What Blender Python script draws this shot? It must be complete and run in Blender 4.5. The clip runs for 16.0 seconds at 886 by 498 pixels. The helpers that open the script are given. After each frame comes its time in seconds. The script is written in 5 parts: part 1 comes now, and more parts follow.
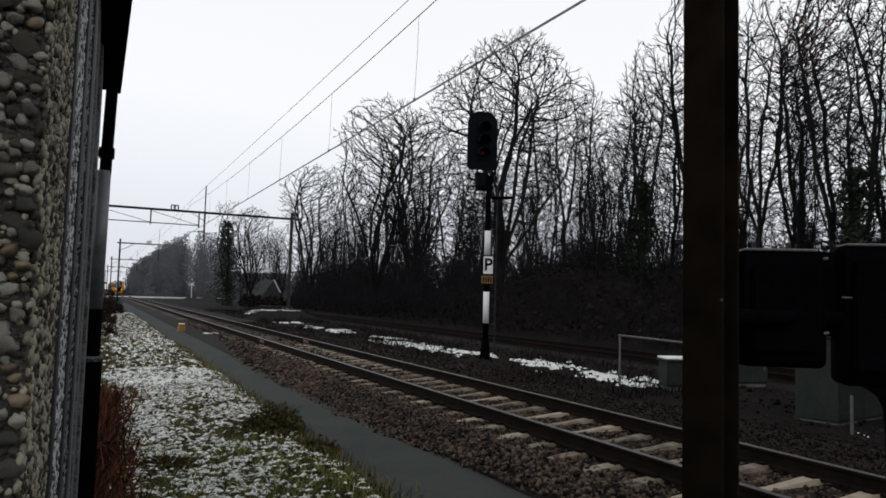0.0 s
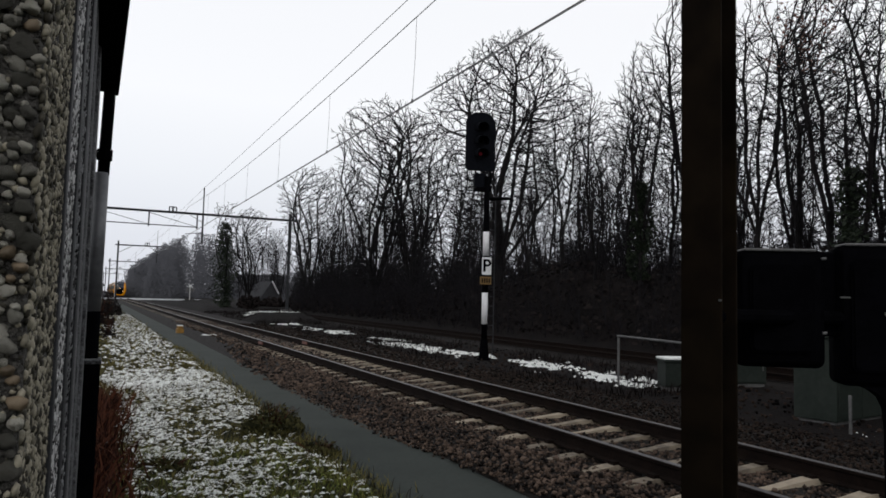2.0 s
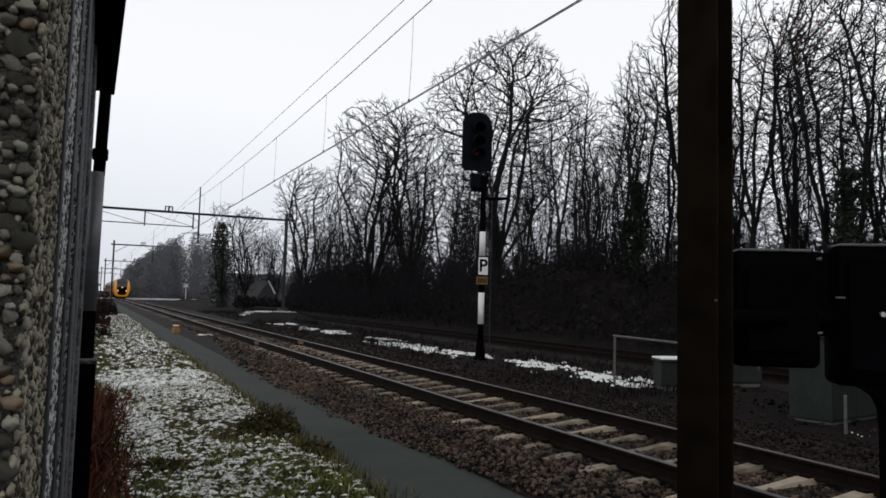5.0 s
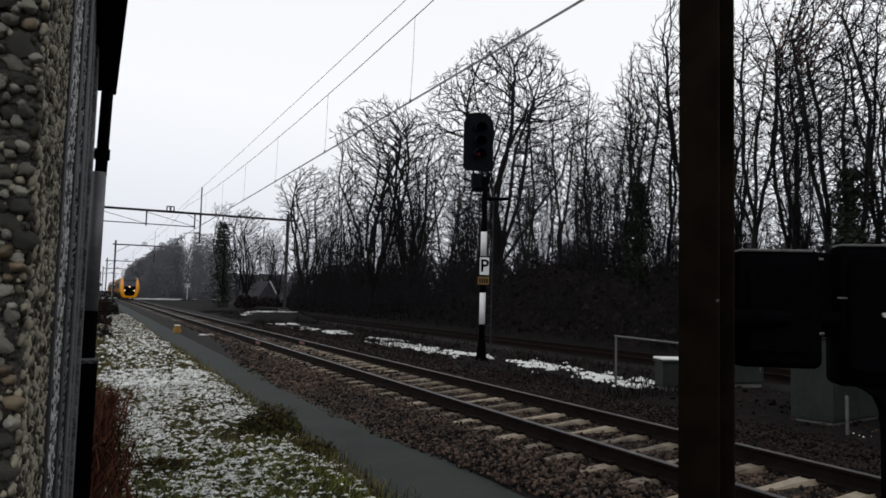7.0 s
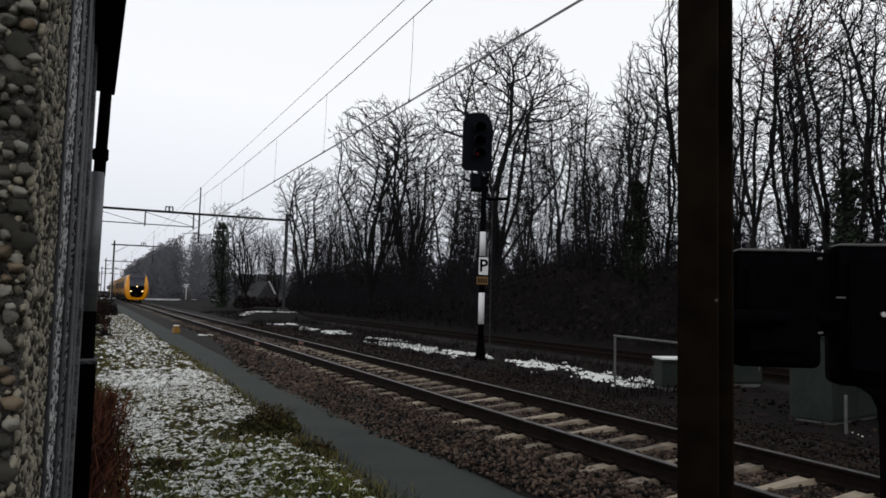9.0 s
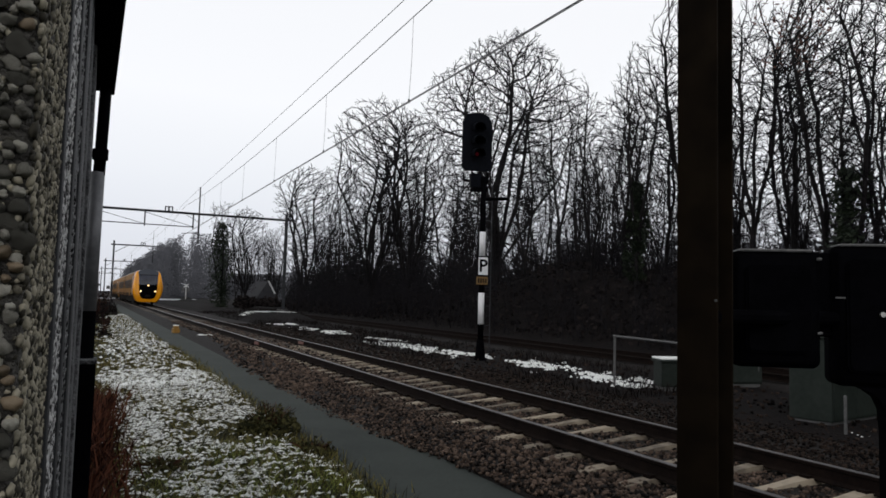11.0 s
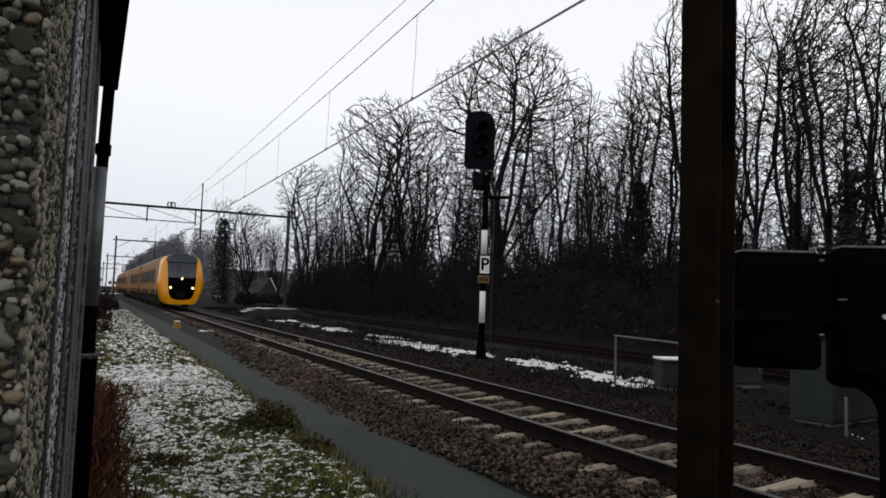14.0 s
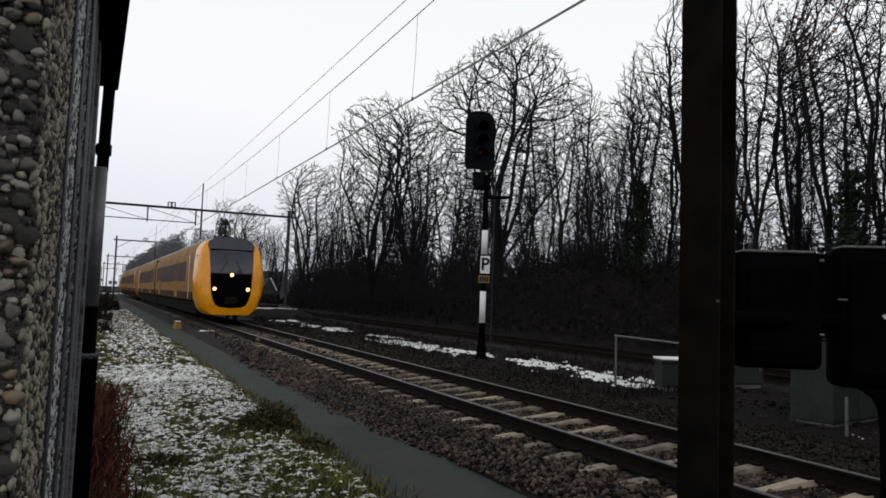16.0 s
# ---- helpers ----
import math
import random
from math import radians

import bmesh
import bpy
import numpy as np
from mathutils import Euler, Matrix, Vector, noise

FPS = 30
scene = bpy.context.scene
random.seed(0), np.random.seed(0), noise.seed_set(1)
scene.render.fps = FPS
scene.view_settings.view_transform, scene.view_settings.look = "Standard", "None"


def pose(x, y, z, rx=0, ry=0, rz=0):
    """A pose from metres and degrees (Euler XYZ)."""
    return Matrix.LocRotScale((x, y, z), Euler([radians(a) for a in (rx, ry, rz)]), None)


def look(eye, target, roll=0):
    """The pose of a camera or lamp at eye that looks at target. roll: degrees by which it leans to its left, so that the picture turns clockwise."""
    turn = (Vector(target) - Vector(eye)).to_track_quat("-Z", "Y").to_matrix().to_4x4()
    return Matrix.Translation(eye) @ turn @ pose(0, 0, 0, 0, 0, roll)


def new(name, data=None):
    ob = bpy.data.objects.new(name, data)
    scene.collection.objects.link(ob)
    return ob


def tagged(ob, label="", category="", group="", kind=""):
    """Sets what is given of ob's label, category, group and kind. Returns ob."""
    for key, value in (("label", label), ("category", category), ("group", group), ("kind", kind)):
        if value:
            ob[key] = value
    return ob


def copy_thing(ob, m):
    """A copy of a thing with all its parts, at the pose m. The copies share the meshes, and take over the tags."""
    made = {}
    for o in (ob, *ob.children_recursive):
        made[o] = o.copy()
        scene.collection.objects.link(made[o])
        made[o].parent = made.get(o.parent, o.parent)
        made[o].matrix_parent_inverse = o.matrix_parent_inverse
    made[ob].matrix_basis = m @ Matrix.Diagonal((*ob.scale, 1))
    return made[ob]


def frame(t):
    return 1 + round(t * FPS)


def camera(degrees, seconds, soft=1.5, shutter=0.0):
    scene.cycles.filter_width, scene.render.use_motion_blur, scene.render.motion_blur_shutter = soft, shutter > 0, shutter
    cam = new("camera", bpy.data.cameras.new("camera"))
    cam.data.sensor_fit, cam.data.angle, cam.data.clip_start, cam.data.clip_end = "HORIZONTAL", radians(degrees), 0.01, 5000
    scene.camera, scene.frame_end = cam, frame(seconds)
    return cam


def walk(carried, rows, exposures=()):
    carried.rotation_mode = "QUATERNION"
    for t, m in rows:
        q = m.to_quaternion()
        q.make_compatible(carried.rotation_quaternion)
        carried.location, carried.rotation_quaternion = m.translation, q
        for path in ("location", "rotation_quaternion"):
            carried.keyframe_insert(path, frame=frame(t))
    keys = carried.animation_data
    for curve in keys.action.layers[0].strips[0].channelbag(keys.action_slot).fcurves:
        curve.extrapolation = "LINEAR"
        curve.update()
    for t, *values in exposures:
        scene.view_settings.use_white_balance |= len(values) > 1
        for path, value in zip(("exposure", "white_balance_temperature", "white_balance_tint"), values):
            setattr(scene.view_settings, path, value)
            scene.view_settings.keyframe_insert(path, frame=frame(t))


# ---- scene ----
# World: x to the right of the line, y along the line, z up, z = 0 at the rail heads. Metres.
EYE = Vector((0.0, 0.0, 1.54))


def aim(yaw, pitch, lean):
    a, b = radians(yaw), radians(pitch)
    way = Vector((math.sin(a) * math.cos(b), math.cos(a) * math.cos(b), math.sin(b)))
    return look(EYE, EYE + way, lean)


cam = camera(63.86, 16.0, soft=1.65)
walk(cam, [
        (0.0, aim(25.851, 3.938, 1.586)),
        (0.5, aim(25.985, 3.978, 1.536)),
        (1.0, aim(26.124, 3.964, 1.538)),
        (1.5, aim(25.980, 3.981, 1.513)),
        (2.0, aim(25.973, 4.025, 1.420)),
        (2.5, aim(25.955, 4.024, 1.396)),
        (3.0, aim(26.110, 4.057, 1.382)),
        (3.5, aim(26.102, 4.043, 1.446)),
        (4.0, aim(26.228, 4.017, 1.431)),
        (6.5, aim(26.266, 4.029, 1.457)),
        (7.0, aim(26.152, 4.033, 1.501)),
        (7.5, aim(26.127, 4.013, 1.477)),
        (8.0, aim(26.235, 4.026, 1.435)),
        (8.5, aim(26.311, 4.028, 1.437)),
        (9.0, aim(26.235, 4.032, 1.434)),
        (11.5, aim(26.259, 4.038, 1.474)),
        (12.0, aim(26.236, 4.036, 1.456)),
        (12.2, aim(26.236, 4.036, 1.456)),
        (12.3, aim(26.167, 3.941, 1.974)),
        (12.5, aim(26.167, 3.941, 1.974)),
        (13.0, aim(26.167, 3.941, 1.974)),
        (13.5, aim(26.156, 3.918, 1.975)),
        (14.0, aim(26.118, 3.886, 1.971)),
        (14.5, aim(26.162, 3.915, 1.999)),
        (15.0, aim(26.158, 3.924, 2.006)),
        (15.5, aim(26.120, 3.904, 1.995)),
        (16.0, aim(26.093, 3.885, 1.974))])

# ---- world and light ----
world = bpy.data.worlds.new("overcast_sky")
scene.world = world
world.use_nodes = True
wn, wl = world.node_tree.nodes, world.node_tree.links
wn.clear()
w_out = wn.new("ShaderNodeOutputWorld")
w_mix = wn.new("ShaderNodeMixShader")
w_cloud = wn.new("ShaderNodeBackground")
w_clear = wn.new("ShaderNodeBackground")
w_sky = wn.new("ShaderNodeTexSky")
w_sky.sky_type = "NISHITA"
w_sky.sun_disc = False
w_sky.sun_elevation = radians(32)
w_sky.sun_rotation = radians(150)
w_clear.inputs["Strength"].default_value = 0.08
w_cloud.inputs["Strength"].default_value = 1.0
w_co = wn.new("ShaderNodeTexCoord")
w_noise = wn.new("ShaderNodeTexNoise")
w_noise.inputs["Scale"].default_value = 1.3
w_noise.inputs["Detail"].default_value = 3
w_sep = wn.new("ShaderNodeSeparateXYZ")
w_add = wn.new("ShaderNodeMath")
w_add.operation = "MULTIPLY_ADD"
w_add.inputs[1].default_value = 0.10
w_ramp = wn.new("ShaderNodeValToRGB")
# cloud brightness by height: bright low haze, heavier cloud overhead
el = w_ramp.color_ramp.elements
el[0].position, el[0].color = 0.0, (0.70, 0.72, 0.79, 1)
el[1].position, el[1].color = 1.0, (0.50, 0.51, 0.54, 1)
for at, col in ((0.10, (0.76, 0.78, 0.86, 1)), (0.22, (0.92, 0.94, 0.985, 1)), (0.32, (1.02, 1.03, 1.06, 1)), (0.48, (1.0, 1.01, 1.04, 1)), (0.72, (0.68, 0.69, 0.73, 1))):
    k = el.new(at)
    k.color = col
wl.new(w_co.outputs["Generated"], w_noise.inputs["Vector"])
wl.new(w_co.outputs["Generated"], w_sep.inputs[0])
wl.new(w_noise.outputs["Fac"], w_add.inputs[0])
wl.new(w_sep.outputs["Z"], w_add.inputs[2])
wl.new(w_add.outputs[0], w_ramp.inputs["Fac"])
wl.new(w_ramp.outputs["Color"], w_cloud.inputs["Color"])
wl.new(w_sky.outputs["Color"], w_clear.inputs["Color"])
w_mix.inputs["Fac"].default_value = 0.08
wl.new(w_cloud.outputs[0], w_mix.inputs[1])
wl.new(w_clear.outputs[0], w_mix.inputs[2])
wl.new(w_mix.outputs[0], w_out.inputs["Surface"])

sun_data = bpy.data.lights.new("sun", "SUN")
sun_data.energy, sun_data.angle, sun_data.color = 0.4, radians(30), (1.0, 0.97, 0.93)
sun = new("sun", sun_data)
sun.matrix_world = look((-40, -60, 50), (0, 0, 0))


# ---- materials ----
def mat(name, c1, c2=None, scale=8.0, rough=0.8, metal=0.0, bump=0.0, bscale=None, fine=6.0, island=0.0, objrand=0.0, split=(0.35, 0.65), spec=0.5, emit=None, coord="Object"):
    """Principled material: two colours mixed by large and fine noise, with bump and a spread by island or object."""
    m = bpy.data.materials.new(name)
    m.use_nodes = True
    n, l = m.node_tree.nodes, m.node_tree.links
    b = n["Principled BSDF"]
    b.inputs["Roughness"].default_value = rough
    b.inputs["Metallic"].default_value = metal
    b.inputs["Specular IOR Level"].default_value = spec
    if emit:
        b.inputs["Emission Color"].default_value = (*emit[0], 1)
        b.inputs["Emission Strength"].default_value = emit[1]
    b.inputs["Base Color"].default_value = (*c1, 1)
    if c2 is None:
        return m
    co = n.new("ShaderNodeTexCoord")
    big = n.new("ShaderNodeTexNoise")
    big.inputs["Scale"].default_value, big.inputs["Detail"].default_value = scale, 5
    small = n.new("ShaderNodeTexNoise")
    small.inputs["Scale"].default_value, small.inputs["Detail"].default_value = scale * fine, 4
    l.new(co.outputs[coord], big.inputs["Vector"])
    l.new(co.outputs[coord], small.inputs["Vector"])
    add = n.new("ShaderNodeMath")
    add.operation = "MULTIPLY_ADD"
    add.inputs[1].default_value = 0.55
    l.new(big.outputs["Fac"], add.inputs[0])
    half = n.new("ShaderNodeMath")
    half.operation = "MULTIPLY"
    half.inputs[1].default_value = 0.45
    l.new(small.outputs["Fac"], half.inputs[0])
    l.new(half.outputs[0], add.inputs[2])
    last = add.outputs[0]
    if island or objrand:
        src = n.new("ShaderNodeNewGeometry").outputs["Random Per Island"] if island else n.new("ShaderNodeObjectInfo").outputs["Random"]
        k = island or objrand
        ma = n.new("ShaderNodeMath")
        ma.operation = "MULTIPLY_ADD"
        ma.inputs[1].default_value = k
        l.new(src, ma.inputs[0])
        sub = n.new("ShaderNodeMath")
        sub.operation = "SUBTRACT"
        sub.inputs[1].default_value = k / 2
        l.new(last, sub.inputs[0])
        l.new(sub.outputs[0], ma.inputs[2])
        last = ma.outputs[0]
    ramp = n.new("ShaderNodeValToRGB")
    e = ramp.color_ramp.elements
    e[0].position, e[0].color = split[0], (*c1, 1)
    e[1].position, e[1].color = split[1], (*c2, 1)
    l.new(last, ramp.inputs["Fac"])
    l.new(ramp.outputs["Color"], b.inputs["Base Color"])
    if bump:
        bt = n.new("ShaderNodeTexNoise")
        bt.inputs["Scale"].default_value, bt.inputs["Detail"].default_value = bscale or scale * fine, 5
        l.new(co.outputs[coord], bt.inputs["Vector"])
        bp = n.new("ShaderNodeBump")
        bp.inputs["Strength"].default_value, bp.inputs["Distance"].default_value = min(1.0, bump), 0.02 * bump
        l.new(bt.outputs["Fac"], bp.inputs["Height"])
        l.new(bp.outputs["Normal"], b.inputs["Normal"])
    return m


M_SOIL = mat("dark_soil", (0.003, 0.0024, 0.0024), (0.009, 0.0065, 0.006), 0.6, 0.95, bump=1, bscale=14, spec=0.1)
M_BALLAST = mat("ballast_bed", (0.004, 0.003, 0.0025), (0.014, 0.011, 0.009), 9, 0.9, bump=1, bscale=16, spec=0.2)
M_STONE = mat("ballast_stone", (0.005, 0.0036, 0.0029), (0.135, 0.094, 0.070), 1.6, 0.85, island=0.7, spec=0.15, split=(0.28, 0.9))
# Darker stone colour for the ballast beyond the main track.
M_DARKSTONE = mat("darker_ballast_stone", (0.002, 0.0015, 0.0013), (0.038, 0.026, 0.020), 1.6, 0.9, island=0.8, spec=0.1, split=(0.28, 0.9))
M_PATH = mat("wet_path", (0.028, 0.034, 0.030), (0.043, 0.050, 0.044), 1.2, 0.8, bump=0.4, bscale=60, fine=20, spec=0.12)
M_RAIL = mat("rusty_rail", (0.005, 0.0035, 0.003), (0.014, 0.009, 0.007), 5, 0.85, bump=0.2, spec=0.06)
M_RAILTOP = mat("rail_head_steel", (0.075, 0.070, 0.068), (0.14, 0.133, 0.13), 3, 0.42, metal=0.8)
M_CONCRETE = mat("sleeper_concrete", (0.09, 0.072, 0.052), (0.33, 0.275, 0.20), 2.2, 0.85, bump=0.5, objrand=0.3)
M_OLDWOOD = mat("old_wood_sleeper", (0.022, 0.018, 0.015), (0.12, 0.10, 0.08), 4, 0.9, bump=0.5, objrand=0.5)
# Bark and twigs are tinted slightly blue to put haze into their colour.
M_BARK = mat("wet_bark", (0.006, 0.0056, 0.0058), (0.018, 0.0162, 0.0165), 3, 0.9, bump=0.6, objrand=0.2, spec=0.1)
M_TWIG = mat("haze_blue_dark_twigs", (0.0052, 0.0048, 0.0056), (0.0135, 0.0122, 0.0138), 2, 0.9, objrand=0.2, spec=0.1)
M_IVY = mat("ivy_leaves", (0.008, 0.014, 0.007), (0.02, 0.03, 0.014), 3, 0.7, island=0.5, spec=0.3)
M_DRYLEAF = mat("dry_brown_leaves", (0.06, 0.022, 0.014), (0.13, 0.05, 0.03), 3, 0.8, island=0.5)
M_STEEL = mat("dark_galvanised_steel", (0.018, 0.019, 0.021), (0.045, 0.046, 0.05), 3, 0.7, metal=0.2, bump=0.2, spec=0.2)
M_WIRE = mat("copper_wire", (0.08, 0.084, 0.09), (0.13, 0.132, 0.136), 3, 0.6, metal=0.3)
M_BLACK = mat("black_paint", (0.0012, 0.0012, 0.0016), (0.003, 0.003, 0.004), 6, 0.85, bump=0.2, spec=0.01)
M_WHITE = mat("white_band_paint", (0.62, 0.62, 0.62), (0.8, 0.8, 0.8), 4, 0.5)
M_SNOW = mat("old_snow", (0.82, 0.84, 0.80), (0.94, 0.95, 0.915), 8, 0.75, bump=1, bscale=40, coord="Object")
M_CAB = mat("grey_green_cabinet_paint", (0.010, 0.0145, 0.0115), (0.022, 0.028, 0.023), 2, 0.6, bump=0.15, spec=0.2)
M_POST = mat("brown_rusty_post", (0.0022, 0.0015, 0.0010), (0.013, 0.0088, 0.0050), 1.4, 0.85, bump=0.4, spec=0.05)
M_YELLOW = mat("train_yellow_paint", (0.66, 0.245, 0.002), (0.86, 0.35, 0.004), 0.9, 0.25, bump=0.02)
M_DARKGLASS = mat("dark_window_glass", (0.012, 0.015, 0.026), (0.022, 0.026, 0.042), 0.5, 0.08, spec=0.6)
M_SIDEGLASS = mat("dull_side_glass", (0.016, 0.010, 0.006), (0.045, 0.028, 0.016), 0.6, 0.5, spec=0.04)
M_HEAD = mat("blue_black_signal_paint", (0.003, 0.0035, 0.005), (0.006, 0.007, 0.010), 4, 0.7, bump=0.1, spec=0.04)
M_ROOF = mat("train_roof_grey", (0.20, 0.20, 0.21), (0.34, 0.34, 0.35), 0.8, 0.55)
M_UNDER = mat("underframe_grime", (0.005, 0.0045, 0.004), (0.014, 0.012, 0.010), 2, 0.95, spec=0.05)
# Dark brown for the band along the bottom of the car sides.
M_LOWBROWN = mat("dark_brown_lower_band", (0.028, 0.014, 0.006), (0.075, 0.038, 0.014), 0.9, 0.8, spec=0.05)
# Darker copy of the train yellow: the sides' dark reflections painted in, plus dirt.
M_SHADEYELLOW = mat("shaded_dirty_yellow", (0.14, 0.060, 0.008), (0.32, 0.148, 0.016), 0.7, 0.6, bump=0.05, spec=0.12)
M_LAMP = mat("headlight_glow", (1, 0.9, 0.7), emit=((1.0, 0.58, 0.20), 2.6))
M_REDLAMP = mat("red_lamp_glow", (0.06, 0.004, 0.006), emit=((1.0, 0.04, 0.10), 0.02))
M_BOXY = mat("yellow_box_paint", (0.19, 0.095, 0.012), (0.30, 0.155, 0.02), 5, 0.6, bump=0.2)
M_GRASSBASE = mat("trampled_winter_grass", (0.012, 0.013, 0.007), (0.045, 0.046, 0.02), 3, 0.95, bump=1, bscale=50, spec=0.1)
M_BLADE = mat("winter_grass_blades", (0.012, 0.010, 0.003), (0.17, 0.145, 0.04), 0.9, 0.8, island=0.9, spec=0.2)
M_GREENBLADE = mat("green_grass_blades", (0.030, 0.040, 0.008), (0.27, 0.31, 0.07), 0.9, 0.8, island=0.9, spec=0.2)
M_WEED = mat("reddish_dry_weeds", (0.014, 0.005, 0.003), (0.085, 0.03, 0.016), 2, 0.9, island=0.8, spec=0.1)
M_SHRUB = mat("olive_shrub", (0.015, 0.016, 0.006), (0.06, 0.055, 0.02), 2, 0.9, island=0.8, spec=0.1)
# Paler and bluer than bare wood: distance haze is painted into this colour.
M_FARWOOD = mat("haze_tinted_wood", (0.088, 0.089, 0.098), (0.120, 0.122, 0.133), 0.15, 0.95, island=0.08, spec=0.0)
M_PEBBLE = mat("river_pebble", (0.09, 0.086, 0.070), (0.60, 0.575, 0.49), 26, 0.85, bump=0.8, bscale=240, objrand=0.8, fine=6, spec=0.35)
M_PEBBROWN = mat("brown_pebble", (0.07, 0.052, 0.032), (0.20, 0.152, 0.098), 12, 0.6, objrand=0.4, spec=0.35)
M_MORTAR = mat("dark_mortar", (0.030, 0.028, 0.024), (0.10, 0.094, 0.082), 30, 0.95, bump=1, bscale=160)
M_GRIT = mat("exposed_grit_concrete", (0.03, 0.03, 0.032), (0.36, 0.36, 0.37), 70, 0.8, bump=1, bscale=150, fine=2.2, split=(0.42, 0.60))
M_PANEL = mat("grey_concrete_panel", (0.024, 0.025, 0.027), (0.19, 0.193, 0.20), 14, 0.9, bump=1, bscale=70, fine=5, split=(0.38, 0.62), objrand=0.25)
M_ZINC = mat("grey_zinc_pipe", (0.11, 0.112, 0.118), (0.19, 0.193, 0.20), 4, 0.5, metal=0.2)
M_CREAM = mat("pale_frame_paint", (0.45, 0.44, 0.42), (0.6, 0.59, 0.57), 2, 0.5)
M_ROOFTILE = mat("dark_roof_tiles", (0.022, 0.022, 0.025), (0.045, 0.045, 0.05), 2, 0.9, bump=0.4)
M_ROADTOP = mat("snowy_crossing_road", (0.45, 0.46, 0.48), (0.75, 0.76, 0.78), 0.6, 0.85, bump=0.4)
M_GREY = mat("weathered_grey_metal", (0.06, 0.06, 0.06), (0.14, 0.138, 0.135), 6, 0.6, metal=0.3, bump=0.2)
M_PLATE = mat("yellow_brown_plate", (0.08, 0.042, 0.01), (0.2, 0.11, 0.02), 20, 0.6)


# ---- mesh helpers ----
def link_mesh(name, me, material, parent=None, label="", smooth=False):
    mats = material if isinstance(material, (list, tuple)) else [material]
    for m in mats:
        me.materials.append(m)
    if smooth:
        me.polygons.foreach_set("use_smooth", [True] * len(me.polygons))
    ob = new(name, me)
    if parent:
        ob.parent = parent
    if label:
        ob["label"] = label
    return ob


def part(name, bm, material, parent=None, label="", smooth=False):
    me = bpy.data.meshes.new(name)
    bm.to_mesh(me)
    bm.free()
    return link_mesh(name, me, material, parent, label, smooth)


def pydata(name, verts, faces, material, parent=None, label="", smooth=False):
    me = bpy.data.meshes.new(name)
    me.from_pydata([tuple(v) for v in verts], [], [tuple(f) for f in faces])
    me.update()
    return link_mesh(name, me, material, parent, label, smooth)


def thing(name, label, category, at=(0, 0, 0), rz=0.0, group="", kind=""):
    e = new(name)
    e.empty_display_size = 0.1
    e.matrix_basis = pose(*at, 0, 0, rz)
    return tagged(e, label, category, group, kind)


def add_box(bm, lo, hi, bevel=0.0, m=None):
    c = [(a + b) / 2 for a, b in zip(lo, hi)]
    s = [abs(b - a) for a, b in zip(lo, hi)]
    r = bmesh.ops.create_cube(bm, size=1.0, matrix=(m or Matrix()) @ Matrix.Translation(c) @ Matrix.Diagonal((*s, 1)))
    if bevel:
        edges = list({e for v in r["verts"] for e in v.link_edges})
        bmesh.ops.bevel(bm, geom=edges, offset=bevel, segments=2, affect="EDGES", profile=0.5)
    return bm


def box(lo, hi, bevel=0.0):
    return add_box(bmesh.new(), lo, hi, bevel)


def add_rod(bm, a, b, r1, r2=None, seg=8):
    a, b = Vector(a), Vector(b)
    m = Matrix.Translation((a + b) / 2) @ (b - a).to_track_quat("Z", "Y").to_matrix().to_4x4()
    bmesh.ops.create_cone(bm, cap_ends=True, segments=seg, radius1=r1, radius2=r1 if r2 is None else r2, depth=(b - a).length, matrix=m)
    return bm


def rod(a, b, r1, r2=None, seg=8):
    return add_rod(bmesh.new(), a, b, r1, r2, seg)


def prism(outline, y0, y1, taper=1.0):
    """Outline in x, z drawn out along y."""
    bm = bmesh.new()
    n = len(outline)
    a = [bm.verts.new((x, y0, z)) for x, z in outline]
    b = [bm.verts.new((x * taper, y1, z)) for x, z in outline]
    bm.faces.new(a)
    bm.faces.new(b[::-1])
    for i in range(n):
        bm.faces.new((a[i], b[i], b[(i + 1) % n], a[(i + 1) % n]))
    bmesh.ops.recalc_face_normals(bm, faces=bm.faces)
    return bm


def tube_arrays(V, F, pts, radii, sides):
    """Add a tapering tube along pts to the lists V and F."""
    base = len(V)
    n = len(pts)
    for i, (p, r) in enumerate(zip(pts, radii)):
        d = (pts[min(i + 1, n - 1)] - pts[max(i - 1, 0)]).normalized()
        u = d.orthogonal().normalized()
        w = d.cross(u)
        for k in range(sides):
            a = 2 * math.pi * k / sides
            V.append(p + (u * math.cos(a) + w * math.sin(a)) * r)
    for i in range(n - 1):
        for k in range(sides):
            k2 = (k + 1) % sides
            F.append((base + i * sides + k, base + i * sides + k2, base + (i + 1) * sides + k2, base + (i + 1) * sides + k))


# ---- ground ----
def smooth_step(a, b, x):
    t = max(0.0, min(1.0, (x - a) / (b - a)))
    return t * t * (3 - 2 * t)


def ground_z(x, y):
    z = -0.36
    if x < 2.6:
        z = -0.45 + 0.04 * noise.noise((x * 0.8, y * 0.5, 1.0))
    z += 0.06 * smooth_step(9.0, 10.5, x)
    z += 0.30 * smooth_step(17.5, 19.0, x)
    z += 0.55 * smooth_step(9.4, 11.2, x) * (1 - smooth_step(13.9, 15.0, x)) * smooth_step(46, 53.0, y) * (1 - smooth_step(57, 64, y))
    bank = smooth_step(18.5, 23.5, x) * (1 - smooth_step(30, 62, y))
    z += bank * (3.1 + 0.5 * noise.noise((x * 0.2, y * 0.16, 3.0)))
    if x > 17.5:
        z += 0.12 * noise.noise((x * 0.7, y * 0.7, 7.0))
    return z


